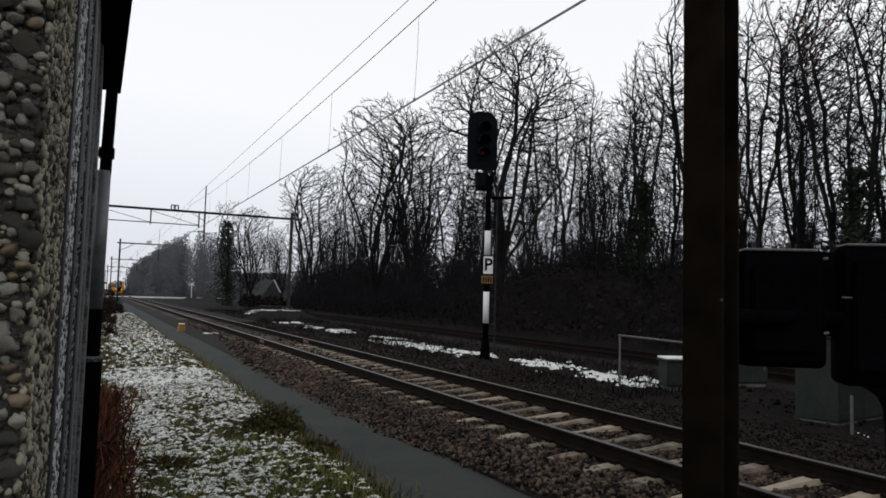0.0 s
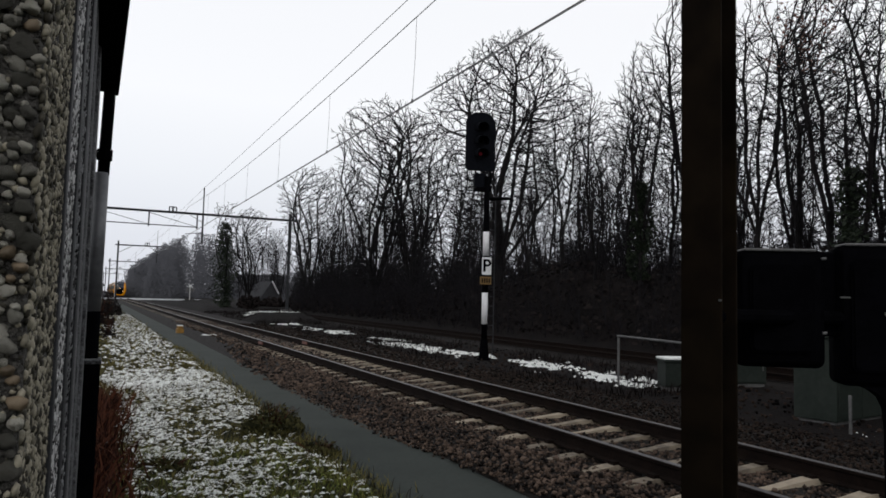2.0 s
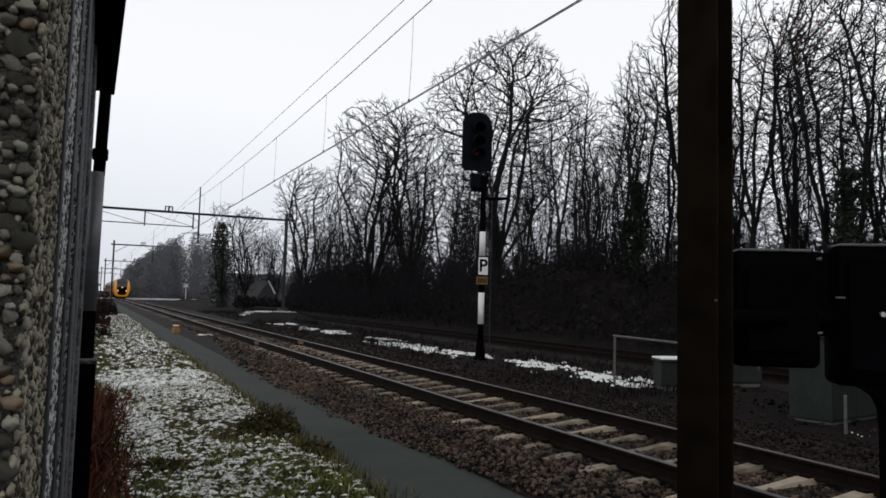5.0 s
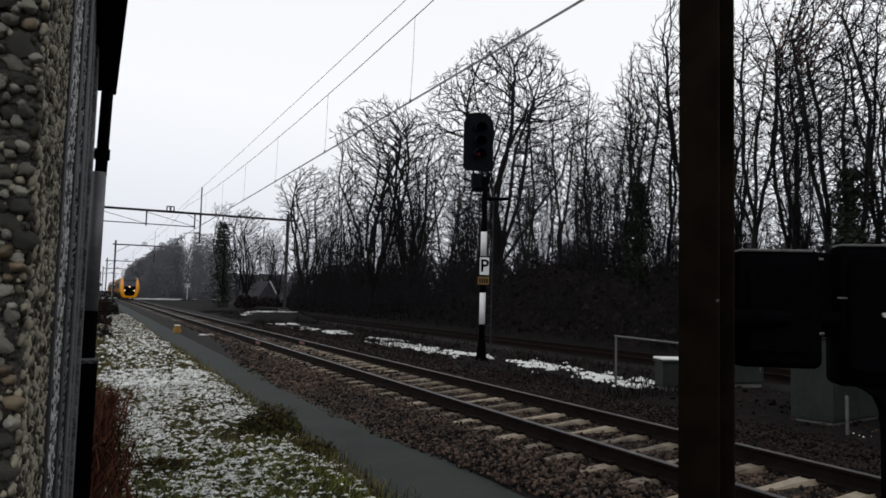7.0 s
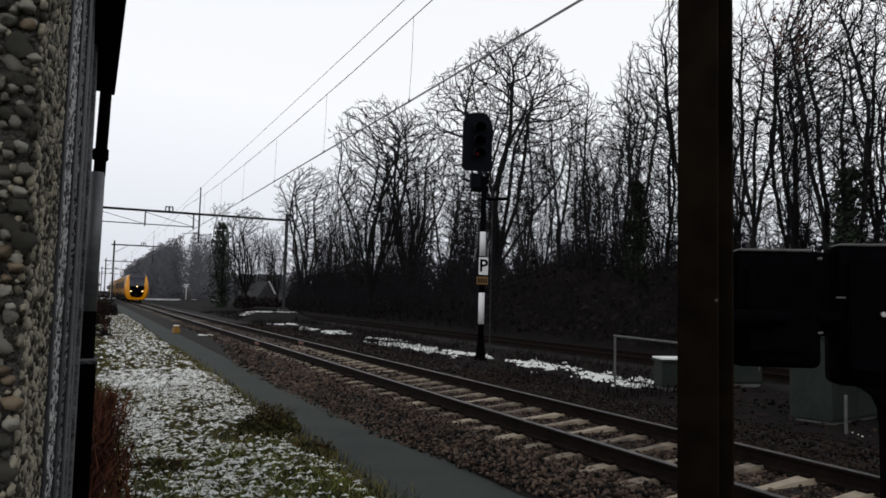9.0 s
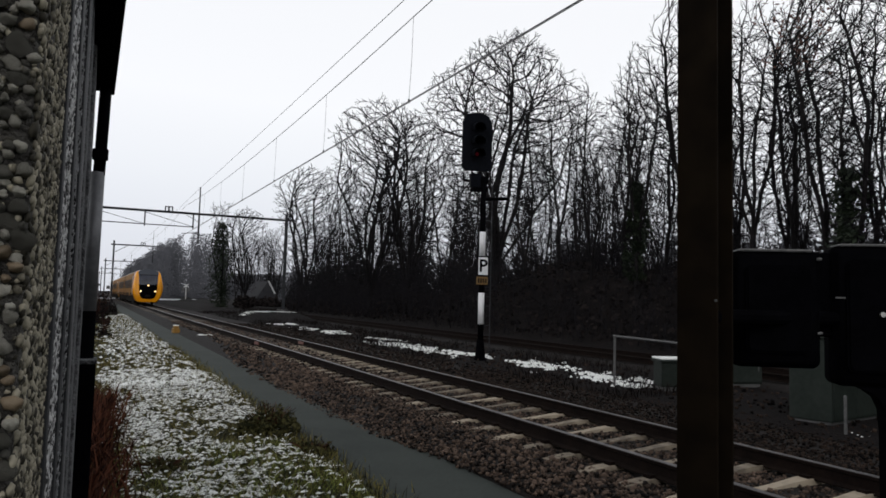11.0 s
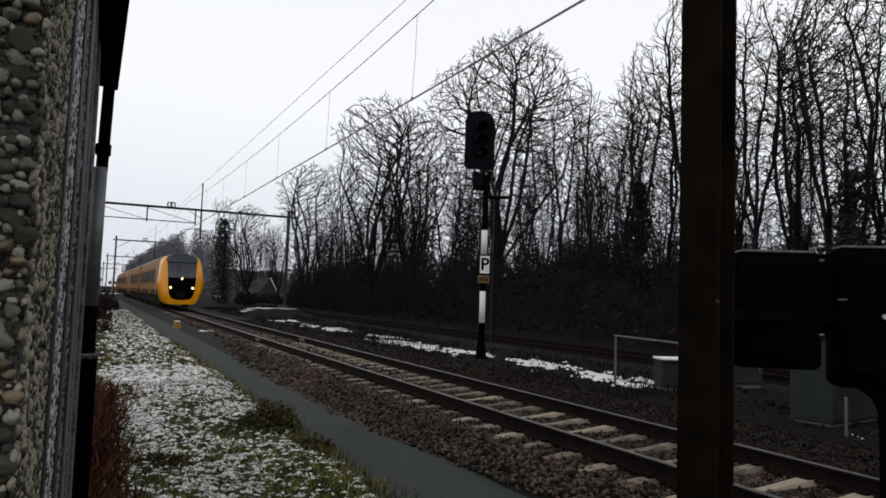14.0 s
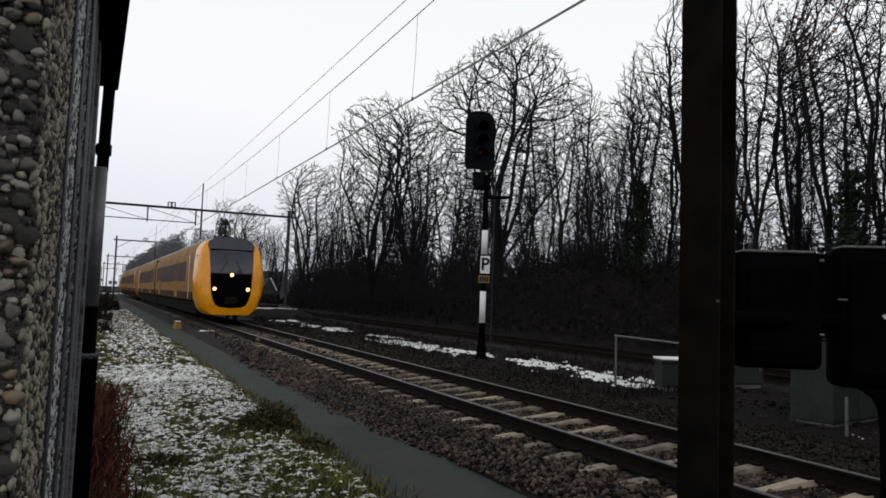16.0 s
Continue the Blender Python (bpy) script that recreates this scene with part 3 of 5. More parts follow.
# ---- overhead line ----
def gantry(y, xl, xr, zb, long, label):
    g = thing("catenary_gantry", label, "gantry", (0, y, 0), group="overhead line gantries")
    for x in (xl, xr) if long else (xl,):
        m = bmesh.new()
        add_box(m, (x - 0.10, -0.10, -0.5), (x + 0.10, -0.085, zb + 0.5))
        add_box(m, (x - 0.10, 0.085, -0.5), (x + 0.10, 0.10, zb + 0.5))
        add_box(m, (x - 0.012, -0.085, -0.5), (x + 0.012, 0.085, zb + 0.5))
        mast = part("mast", m, M_STEEL, g, "dark steel beam mast")
        part("footing", box((x - 0.4, -0.4, -0.6), (x + 0.4, 0.4, 0.42 if x > 10 and y < 60 else -0.1), 0.04), M_GREY, mast, "concrete mast footing")
    if not long:
        part("stay", rod((xl, 0, zb - 1.0), (xl + 1.6, 0, zb - 0.08), 0.03, seg=6), M_STEEL, g, "short stay under the arm")
    b = bmesh.new()
    add_box(b, (xl - 0.35, -0.10, zb + 0.06), (xr + 0.7, 0.10, zb + 0.075))
    add_box(b, (xl - 0.35, -0.10, zb - 0.075), (xr + 0.7, 0.10, zb - 0.06))
    add_box(b, (xl - 0.35, -0.008, zb - 0.06), (xr + 0.7, 0.008, zb + 0.06))
    part("beam", b, M_STEEL, g, "dark steel cross beam")
    part("hanger", box((6.82, -0.05, 5.2), (6.94, 0.05, zb - 0.077), 0.008), M_STEEL, g, "vertical drop arm")
    tw = 0.04 if long else 0.02
    part("top_post", box((6.88 - tw, -tw, zb + 0.077), (6.88 + tw, tw, 9.32), 0.006), M_STEEL, g, "slim post carrying the feeder wire")
    part("registration_arm", rod((6.9, 0, 5.95), (5.7, 0, 5.82), 0.022, seg=6), M_STEEL, g)
    part("support_strut", rod((6.9, 0, 6.7), (6.0, 0, 7.2), 0.02, seg=6), M_STEEL, g)
    ins = bmesh.new()
    ix = 4.78 if long else 5.7
    for k in range(4):
        add_rod(ins, (ix, 0, zb + 0.09 + 0.07 * k), (ix, 0, zb + 0.13 + 0.07 * k), 0.10, 0.07, 10)
    add_rod(ins, (ix, 0, zb + 0.07), (ix, 0, zb + 0.42), 0.03, seg=6)
    add_box(ins, (ix - 0.26, -0.05, zb + 0.36), (ix + 0.26, 0.05, zb + 0.42))
    for x in (ix - 0.24, ix + 0.24):
        add_box(ins, (x - 0.04, -0.05, zb + 0.075), (x + 0.04, 0.05, zb + 0.358))
    part("insulator", ins, M_STEEL, g, "ribbed insulator on the beam")
    if long:
        low = rod((-2.5, 0, 6.36), (6.55, 0, 6.34), 0.035, seg=6)
        part("tie_rod", low, M_STEEL, g)
        for x in (-0.2, 3.2, 6.48):
            part("drop_rod", box((x - 0.045, -0.045, 6.2), (x + 0.045, 0.045, zb - 0.075), 0.006), M_STEEL, g)
        for x0, x1 in ((-0.2, 3.2), (3.2, 6.48)):
            part("diagonal", rod((x0, 0, zb - 0.12), (x1, 0, 6.36), 0.02, seg=5), M_STEEL, g)
    return g


gantry(54.6, -2.6, 13.35, 7.32, True, "long steel catenary gantry with a tied beam above the track")
for gy in (97.5, 152, 206, 262):
    gantry(gy, 2.35, 6.9, 7.32, False, "steel mast with a cantilever arm for the overhead line")


def wire(name, pts, r, label):
    V, F = [], []
    tube_arrays(V, F, [Vector(p) for p in pts], [r] * len(pts), 6)
    return tagged(pydata(name, V, F, M_WIRE), label, "wire", group="overhead line wires")


SPANS = [-60.0, 5.0, 54.6, 97.5, 152.0, 206.0, 262.0]


def sag_line(x, z0, sag, end=262):
    pts = []
    for a, b in zip(SPANS, SPANS[1:]):
        for k in range(8):
            u = k / 8
            pts.append((x, a + (b - a) * u, z0 - sag * 4 * u * (1 - u)))
    pts.append((x, SPANS[-1], z0))
    return pts


wire("contact_wire", [(5.88, y, 5.74) for y in range(-60, 263, 7)], 0.010, "dark overhead contact wire above the track")
wire("contact_wire", [(5.92, y, 5.745) for y in range(-60, 263, 7)], 0.009, "second contact wire close beside the first")
wire("carrier_wire", sag_line(5.9, 7.85, 0.50), 0.011, "sagging carrier wire above the contact wire")
wire("feeder_wire", sag_line(6.88, 9.28, 0.05), 0.010, "thin feeder wire along the gantry tops")
for y in (13.8, 20.05, 26.3, 32.5, 38.7, 44.9, 62, 70, 78, 86):
    a, b = (5.0, 54.6) if y < 54.6 else (54.6, 97.5)
    u = (y - a) / (b - a)
    z = 7.85 - 2.0 * u * (1 - u)
    wire("dropper", [(5.9, y, 5.72), (5.9, y, 5.80)], 0.022, "small clamp on the contact wire")
    wire("dropper", [(5.9, y, 5.74), (5.9, y - 0.10, 6.7), (5.9, y - 0.12, z)], 0.0045, "thin dropper wire between overhead wires")


# ---- train ----
SEC = [(0.95, 1.36, 1.19), (1.25, 1.42, 1.27), (1.6, 1.438, 1.31), (2.0, 1.45, 1.33), (2.45, 1.445, 1.325), (2.9, 1.43, 1.30), (3.3, 1.38, 1.24), (3.55, 1.29, 1.17), (3.74, 1.14, 1.02), (3.88, 0.88, 0.79), (3.96, 0.48, 0.43), (3.98, 0.0, 0.0)]
APRON = [(0.35, 0.98, 0.80), (0.42, 1.07, 0.89), (0.5, 1.17, 0.99), (0.72, 1.30, 1.12)]


def nose(z):
    if z < 1.0:
        return 0.16 * (1.0 - z)
    if z < 2.3:
        return 0.10 * (z - 1.0) / 1.3
    return 0.10 + 0.70 * ((z - 2.3) / 1.7) ** 1.5


def half_width(z, front):
    rows = APRON + SEC
    for a, b in zip(rows, rows[1:]):
        if a[0] <= z <= b[0]:
            u = (z - a[0]) / (b[0] - a[0])
            k = 2 if front else 1
            return a[k] + (b[k] - a[k]) * u
    return rows[0][1]


CAB = ((0.0, 0.0), (0.10, 0.38), (0.30, 0.66), (0.70, 0.88), (1.3, 0.97), (2.2, 1.0))


def loft(rows, stations, close=True):
    bm = bmesh.new()
    grid = [[bm.verts.new(p) for p in r] for r in rows]
    for a, b in zip(grid, grid[1:]):
        for i in range(len(a) - 1):
            if (a[i].co - a[i + 1].co).length + (b[i].co - b[i + 1].co).length > 1e-5:
                bm.faces.new((a[i], a[i + 1], b[i + 1], b[i]))
    return bm


def cab_rows(sec):
    rows = []
    for y, k in CAB:
        left = [(-(f + (w - f) * k) - 0.17 * math.exp(-((z - 1.85) / 0.75) ** 2) * math.sin(math.pi * (y / 2.2) ** 0.7), y + nose(z) * (1 - y / 2.2) + 0.10 * (f / 1.2) ** 2 * (1 - k), z) for z, w, f in sec]
        rows.append(left + [(-x, yy, z) for x, yy, z in left[::-1]])
    return rows


def mask_half(z):
    pts = ((0.66, 0.0), (0.70, 0.50), (0.80, 0.68), (1.0, 0.80), (1.35, 0.89), (2.0, 0.94), (3.0, 0.99), (3.30, 1.005), (3.36, 1.03), (3.55, 1.08), (3.74, 0.99), (3.88, 0.775), (3.96, 0.42), (3.98, 0.0))
    if z <= pts[0][0]:
        return 0.0
    for a, b in zip(pts, pts[1:]):
        if a[0] <= z <= b[0]:
            return a[1] + (b[1] - a[1]) * (z - a[0]) / (b[0] - a[0])
    return 0.0


def front_point(x, z, out=0.0):
    return (x, nose(z) + 0.10 * (x / 1.2) ** 2 - out, z)


def front_patch(z_list, side=0):
    """A patch of the front between two heights: the mask, or the cheek on one side of it."""
    bm = bmesh.new()
    if side == 0:
        rows = [[front_point(mask_half(z) * u / 8, z) for u in range(-8, 9)] for z in z_list]
        grids = [rows]
    else:
        grids = []
        grids.append([[front_point(side * (mask_half(z) + (half_width(z, True) - mask_half(z)) * u / 4), z) for u in range(5)] for z in z_list])
    for g in grids:
        vs = [[bm.verts.new(p) for p in r] for r in g]
        for a, b in zip(vs, vs[1:]):
            for i in range(len(a) - 1):
                bm.faces.new((a[i], a[i + 1], b[i + 1], b[i]))
    bmesh.ops.remove_doubles(bm, verts=bm.verts, dist=0.0005)
    bmesh.ops.recalc_face_normals(bm, faces=bm.faces)
    return bm


def zs(a, b, n):
    return [a + (b - a) * i / n for i in range(n + 1)]


def build_cab(car, paint):
    """The driving end, in the car's space, front at y = 0 and facing -y."""
    made = []
    low = APRON + SEC[:9]
    rows = [r for r in cab_rows(low)]
    n = len(low)
    for s in (0, 1):
        bm = loft([r[:n] if s == 0 else r[n:] for r in rows], CAB)
        bmesh.ops.recalc_face_normals(bm, faces=bm.faces)
        made.append(part("cab_side", bm, paint, car, "yellow cab side", True))
    made.append(part("cab_roof", loft(cab_rows(SEC[8:]), CAB), M_ROOF, car, "grey cab roof", True))
    for side in (-1, 1):
        made.append(part("cheek", front_patch([0.35, 0.42, 0.5, 0.66, 0.70, 0.80, 1.0, 1.35, 2.0, 2.5, 3.0, 3.3, 3.36, 3.55, 3.74], side), paint, car, "yellow front panel", True))
    mk = part("front_mask", front_patch([0.66, 0.70, 0.80, 1.0, 1.35, 1.7, 2.0, 2.25]), M_BLACK, car, "gloss black front mask", True)
    made.append(mk)
    made.append(part("windscreen", front_patch(zs(2.25, 3.36, 8)), M_DARKGLASS, car, "wide dark windscreen reflecting the sky", True))
    made.append(part("brow", front_patch([3.36, 3.45, 3.55, 3.66, 3.74, 3.82, 3.88, 3.93, 3.96, 3.98]), M_CAPGREY, car, "dark grey brow above the windscreen", True))
    sl = bmesh.new()
    add_box(sl, (-0.95, nose(3.36) - 0.03, 3.335), (0.95, nose(3.36) + 0.06, 3.375), 0.01)
    made.append(part("brow_seam", sl, M_BLACK, car))
    for x, z, r in ((-0.745, 1.53, 0.08), (0.745, 1.53, 0.08), (0.0, 2.19, 0.08)):
        p = Vector(front_point(x, z))
        made.append(part("lamp_ring", rod(p + Vector((0, -0.03, 0)), p + Vector((0, 0.03, 0)), r + 0.05, seg=18), M_BLACK, mk))
        made.append(part("headlight", rod(p + Vector((0, -0.055, 0)), p + Vector((0, -0.031, 0)), r, seg=18), M_LAMP, mk, "bright warm headlight"))
    cp = bmesh.new()
    add_box(cp, (-0.28, -0.22, 0.80), (0.28, 0.1, 1.16), 0.05)
    add_rod(cp, (0, -0.32, 0.98), (0, -0.2, 0.98), 0.14, 0.16, 12)
    made.append(part("coupler", cp, M_UNDER, car, "dark automatic coupler"))
    for x in (-0.5, 0.45):
        a, b = Vector(front_point(x, 2.3, 0.03)), Vector(front_point(x * 0.4, 2.85, 0.03))
        made.append(part("wiper", rod(a, b, 0.012, seg=5), M_BLACK, mk))
    for s in (-1, 1):
        made.append(part("cab_window", box((s * 1.33, 1.25, 2.45), (s * 1.447, 1.6, 3.1), 0.01), M_DARKGLASS, car, "narrow dark cab side window"))
    return made


M_CAPGREY = mat("dark_grey_brow", (0.022, 0.027, 0.038), (0.034, 0.04, 0.052), 1, 0.35, spec=0.5)


def build_car(y0, flip, parent):
    """One 26 m car; its driving end faces -y, or +y when flipped."""
    car = part("car_body", loft([[(-w, y, z) for z, w, f in SEC[:9]] for y in (2.2, 25.7)], None), M_SHADEYELLOW, parent, "dirty yellow car body with dark reflections painted in", False)
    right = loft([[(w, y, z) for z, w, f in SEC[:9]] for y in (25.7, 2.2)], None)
    part("side_wall", right, M_SHADEYELLOW, car)
    half = [(-w, z) for z, w, f in SEC[8:]]
    sec = half + [(-x, z) for x, z in half[-2::-1]]
    part("roof", loft([[(x, y, z) for x, z in sec] for y in (2.2, 25.7)], None), M_ROOF, car, "light grey ribbed roof", True)
    # Pale strips paint the sky's reflection along both roof edges.
    gut = bmesh.new()
    for s in (-1, 1):
        add_box(gut, (s * 1.10, 1.8, 3.73), (s * 1.165, 25.7, 3.775))
    part("roof_edge", gut, M_CREAM, car, "roof edge strip, painted pale for the sky's reflection")
    part("end_wall", box((-1.36, 25.66, 0.95), (1.36, 25.72, 3.6)), M_UNDER, car, "dark car end wall")
    part("gangway", box((-0.7, 25.7, 1.0), (0.7, 26.02, 3.3), 0.05), M_BLACK, car, "black gangway bellows")
    part("underframe", box((-1.22, 2.4, 0.28), (1.22, 25.5, 0.96), 0.04), M_UNDER, car, "grimy dark underframe")
    for k in range(10):
        y = 5.9 + 1.88 * k
        door = k in (2, 8)
        for s in (-1, 1):
            if door:
                d = part("door", box((s * 1.40, y - 0.3, 1.02), (s * 1.457, y + 1.25, 3.05), 0.01), M_SHADEYELLOW, car, "yellow double door")
                part("door_window", box((s * 1.445, y - 0.1, 1.95), (s * 1.464, y + 0.4, 2.9), 0.003), M_SIDEGLASS, d)
                part("door_window", box((s * 1.445, y + 0.55, 1.95), (s * 1.464, y + 1.05, 2.9), 0.003), M_SIDEGLASS, d)
            else:
                part("window", box((s * 1.405, y - 0.35, 1.88), (s * 1.459, y + 1.46, 2.90), 0.006), M_SIDEGLASS, car, "dark side window")
    for s in (-1, 1):
        part("door_frame", box((s * 1.40, 3.95, 1.0), (s * 1.458, 4.08, 3.2), 0.006), M_CREAM, car, "pale vertical door edge")
        part("waist_stripe", box((s * 1.36, 2.55, 0.97), (s * 1.444, 25.6, 1.34), 0.004), M_LOWBROWN, car, "dark brown lower edge")
    for yc in (4.2, 21.8):
        bg = part("bogie", box((-1.1, yc - 1.5, 0.35), (1.1, yc + 1.5, 0.70), 0.05), M_UNDER, car, "dark bogie frame")
        for yy in (yc - 1.1, yc + 1.1):
            ax = rod((-0.80, yy, 0.45), (-0.68, yy, 0.45), 0.45, seg=20)
            add_rod(ax, (0.68, yy, 0.45), (0.80, yy, 0.45), 0.45, seg=20)
            add_rod(ax, (-0.68, yy, 0.45), (0.68, yy, 0.45), 0.08, seg=8)
            part("wheelset", ax, M_RAIL, bg)
    build_cab(car, M_YELLOW if y0 == 0 and not flip else M_SHADEYELLOW)
    car.matrix_basis = pose(0, y0 + (52.2 if flip else 0), 0, 0, 0, 180 if flip else 0) @ Matrix.Diagonal((1.03, 1, 1.03, 1))
    return car


train = thing("train", "yellow diesel passenger train with black front mask and lit headlights", "train", (5.9, 240, 0))
for unit in (0, 53.0):
    build_car(unit, False, train)
    build_car(unit, True, train)


# ---- trees ----
def colonise(rng, aims, nodes, parents, step, reach, kill, up):
    """Grow branches from the starting nodes towards a cloud of aims, step by step."""
    P = np.array(nodes, float)
    par = list(parents)
    kids = np.zeros(len(P), int)
    A = aims
    D = np.linalg.norm(A[:, None] - P[None], axis=2)
    near, dist = D.argmin(1), D.min(1)
    for turn in range(90):
        m = dist < reach
        if not m.any():
            break
        pull = A[m] - P[near[m]]
        pull /= np.linalg.norm(pull, axis=1)[:, None] + 1e-9
        acc = np.zeros_like(P)
        np.add.at(acc, near[m], pull)
        sel = np.unique(near[m])
        sel = sel[kids[sel] < 3]
        if not len(sel):
            break
        d = acc[sel] / (np.linalg.norm(acc[sel], axis=1)[:, None] + 1e-9) + rng.normal(0, 0.22, (len(sel), 3))
        back = P[sel] - P[np.maximum(0, np.array(par)[sel])]
        d += 0.75 * back / (np.linalg.norm(back, axis=1)[:, None] + 1e-9)
        d[:, 2] += up
        d /= np.linalg.norm(d, axis=1)[:, None] + 1e-9
        Q = P[sel] + d * step
        ok = np.linalg.norm(Q[:, None] - P[None], axis=2).min(1) > 0.45 * step
        Q, sel = Q[ok], sel[ok]
        if not len(Q):
            break
        kids = np.concatenate([kids, np.zeros(len(Q), int)])
        np.add.at(kids, sel, 1)
        D = np.linalg.norm(A[:, None] - Q[None], axis=2)
        k = D.argmin(1)
        dn = D[np.arange(len(A)), k]
        near = np.where(dn < dist, k + len(P), near)
        dist = np.minimum(dn, dist)
        P = np.concatenate([P, Q])
        par += [int(i) for i in sel]
        keep = dist > kill
        A, near, dist = A[keep], near[keep], dist[keep]
        if not len(A):
            break
    return P, par


def grow(seed, shape, width, low, limbs, spread, aims, step, up, tip, twigs):
    """Bare tree 15 m high: arrays for trunk with limbs, and for the twigs. shape: dome, spindle or loose crown."""
    rng = np.random.default_rng(seed)
    H = 15.0
    pts = []
    while len(pts) < aims:
        t = rng.random()
        if shape == "dome":
            r = 0.30 + 1.25 * t if t < 0.56 else math.sqrt(max(0.0, 1 - ((t - 0.56) / 0.44) ** 2.8))
        elif shape == "spindle":
            r = (0.35 + 1.3 * t if t < 0.5 else 1.0 - 0.75 * ((t - 0.5) / 0.5) ** 1.5)
        else:
            r = 0.75 + 0.35 * math.sin(5 * t + seed) - 0.55 * t * t
        a = rng.uniform(0, 6.283)
        r *= width * (0.82 + 0.35 * noise.noise((math.cos(a) * 1.5, math.sin(a) * 1.5, t * 3 + seed)))
        q = r * rng.random() ** (0.40 if shape == "dome" else 0.55)
        pts.append((q * math.cos(a), q * math.sin(a), H * (low + (1 - low) * t)))
    # trunk, then leading limbs in a fan
    nodes, parents = [(0.0, 0.0, -0.4)], [-1]
    fork = H * low * 0.75
    n = max(2, int(fork / step))
    for i in range(n):
        x, y, z = nodes[-1]
        nodes.append((x + rng.normal(0, 0.04), y + rng.normal(0, 0.04), z + (fork + 0.4) / n))
        parents.append(len(nodes) - 2)
    foot = len(nodes) - 1
    for k in range(limbs):
        a = 6.283 * (k + rng.uniform(-0.3, 0.3)) / limbs
        root = foot - (k % 3 if foot > 4 else 0)
        last, p = root, Vector(nodes[root])
        lean = spread * rng.uniform(0.55, 1.1) if limbs > 1 else 0.04
        reach = H * rng.uniform(0.66, 0.86)
        d = Vector((math.cos(a) * lean, math.sin(a) * lean, 1.0))
        while p.z < reach and math.hypot(p.x, p.y) < 0.70 * width:
            d = (d + Vector((rng.normal(0, 0.09), rng.normal(0, 0.09), 0.07))).normalized()
            p = p + d * step
            nodes.append(tuple(p))
            parents.append(last)
            last = len(nodes) - 1
    P, par = colonise(rng, np.array(pts), nodes, parents, step, 3.2, step * 1.05, up)
    # fine twigs at the ends and along the thin shoots
    n0 = len(P)
    kids = [[] for _ in range(n0)]
    for i in range(1, n0):
        kids[par[i]].append(i)
    P = [Vector(p) for p in P]
    for i in range(n0):
        if i and len(kids[i]) < 2 and P[i].z > H * low:
            d = (P[i] - P[par[i]]).normalized()
            for k in range(twigs if not kids[i] else 2):
                e = (d + Vector(rng.normal(0, 0.36, 3)) + Vector((0, 0, 0.25))).normalized()
                P.append(P[i] + e * step * rng.uniform(0.6, 1.3))
                par.append(i)
                kids.append([])
                kids[i].append(len(P) - 1)
    rad = [0.0] * len(P)
    for i in range(len(P) - 1, -1, -1):
        rad[i] = tip if not kids[i] else sum(rad[k] ** 2.75 for k in kids[i]) ** (1 / 2.75)
    VT, FT, VC, FC = [], [], [], []
    heads = [(0, None)]
    while heads:
        i, frm = heads.pop()
        line, rr = ([P[frm], P[i]], [min(rad[frm], rad[i] * 1.15), rad[i]]) if frm is not None else ([P[i]], [rad[i] * 1.25])
        while kids[i]:
            ks = sorted(kids[i], key=lambda k: -rad[k])
            heads += [(k, i) for k in ks[1:]]
            i = ks[0]
            line.append(P[i])
            rr.append(rad[i])
        if rr[0] > 0.045:
            tube_arrays(VT, FT, line, rr, 6 if rr[0] > 0.1 else 4)
        else:
            tube_arrays(VC, FC, line, rr, 3)
    return VT, FT, VC, FC


def leaf_quads(V, F, c, size, rng, out=None):
    u = Vector((rng.gauss(0, 1), rng.gauss(0, 1), rng.gauss(0, 1))).normalized()
    if out is not None:
        n = (out + Vector((rng.gauss(0, 0.22), rng.gauss(0, 0.22), rng.gauss(0, 0.22)))).normalized()
        u = (u - n * u.dot(n)).normalized()
        w = n.cross(u)
    else:
        w = u.orthogonal().normalized()
    b = len(V)
    c = Vector(c)
    V += [c - u * size - w * size * 0.1, c + w * size * 0.6, c + u * size, c - w * size * 0.6]
    F.append((b, b + 1, b + 2, b + 3))


def tree_kind(label, *args):
    VT, FT, VC, FC = grow(*args)
    top = max(v.z for v in VC)
    t = thing("bare_tree", label, "tree", (0, -500, 0), group="bare trees behind the railway")
    pydata("trunk", VT, FT, M_BARK, t, "dark wet trunk and limbs", smooth=True)
    pydata("crown", VC, FC, M_TWIG, t, "fine bare twigs")
    return t, top


KINDS = {
    "round": tree_kind("large bare tree with a wide rounded crown of twigs", 21, "dome", 5.5, 0.18, 9, 0.55, 3800, 0.38, 0.12, 0.0115, 3),
    "vase": tree_kind("bare tree with several steep limbs from low down", 22, "dome", 3.9, 0.14, 9, 0.38, 2100, 0.42, 0.30, 0.0125, 3),
    "slim": tree_kind("slender bare tree with steep upright branches", 23, "spindle", 2.4, 0.14, 3, 0.13, 1000, 0.44, 0.40, 0.012, 3),
    "slim2": tree_kind("slender bare tree with steep upright branches", 33, "spindle", 2.2, 0.10, 2, 0.12, 950, 0.44, 0.36, 0.012, 3),
    "wild": tree_kind("crooked bare tree with wandering limbs", 24, "loose", 3.8, 0.16, 4, 0.36, 1250, 0.46, 0.20, 0.011, 3),
    "wild2": tree_kind("crooked bare tree with wandering limbs", 34, "loose", 3.5, 0.10, 5, 0.30, 1200, 0.46, 0.22, 0.011, 3),
}
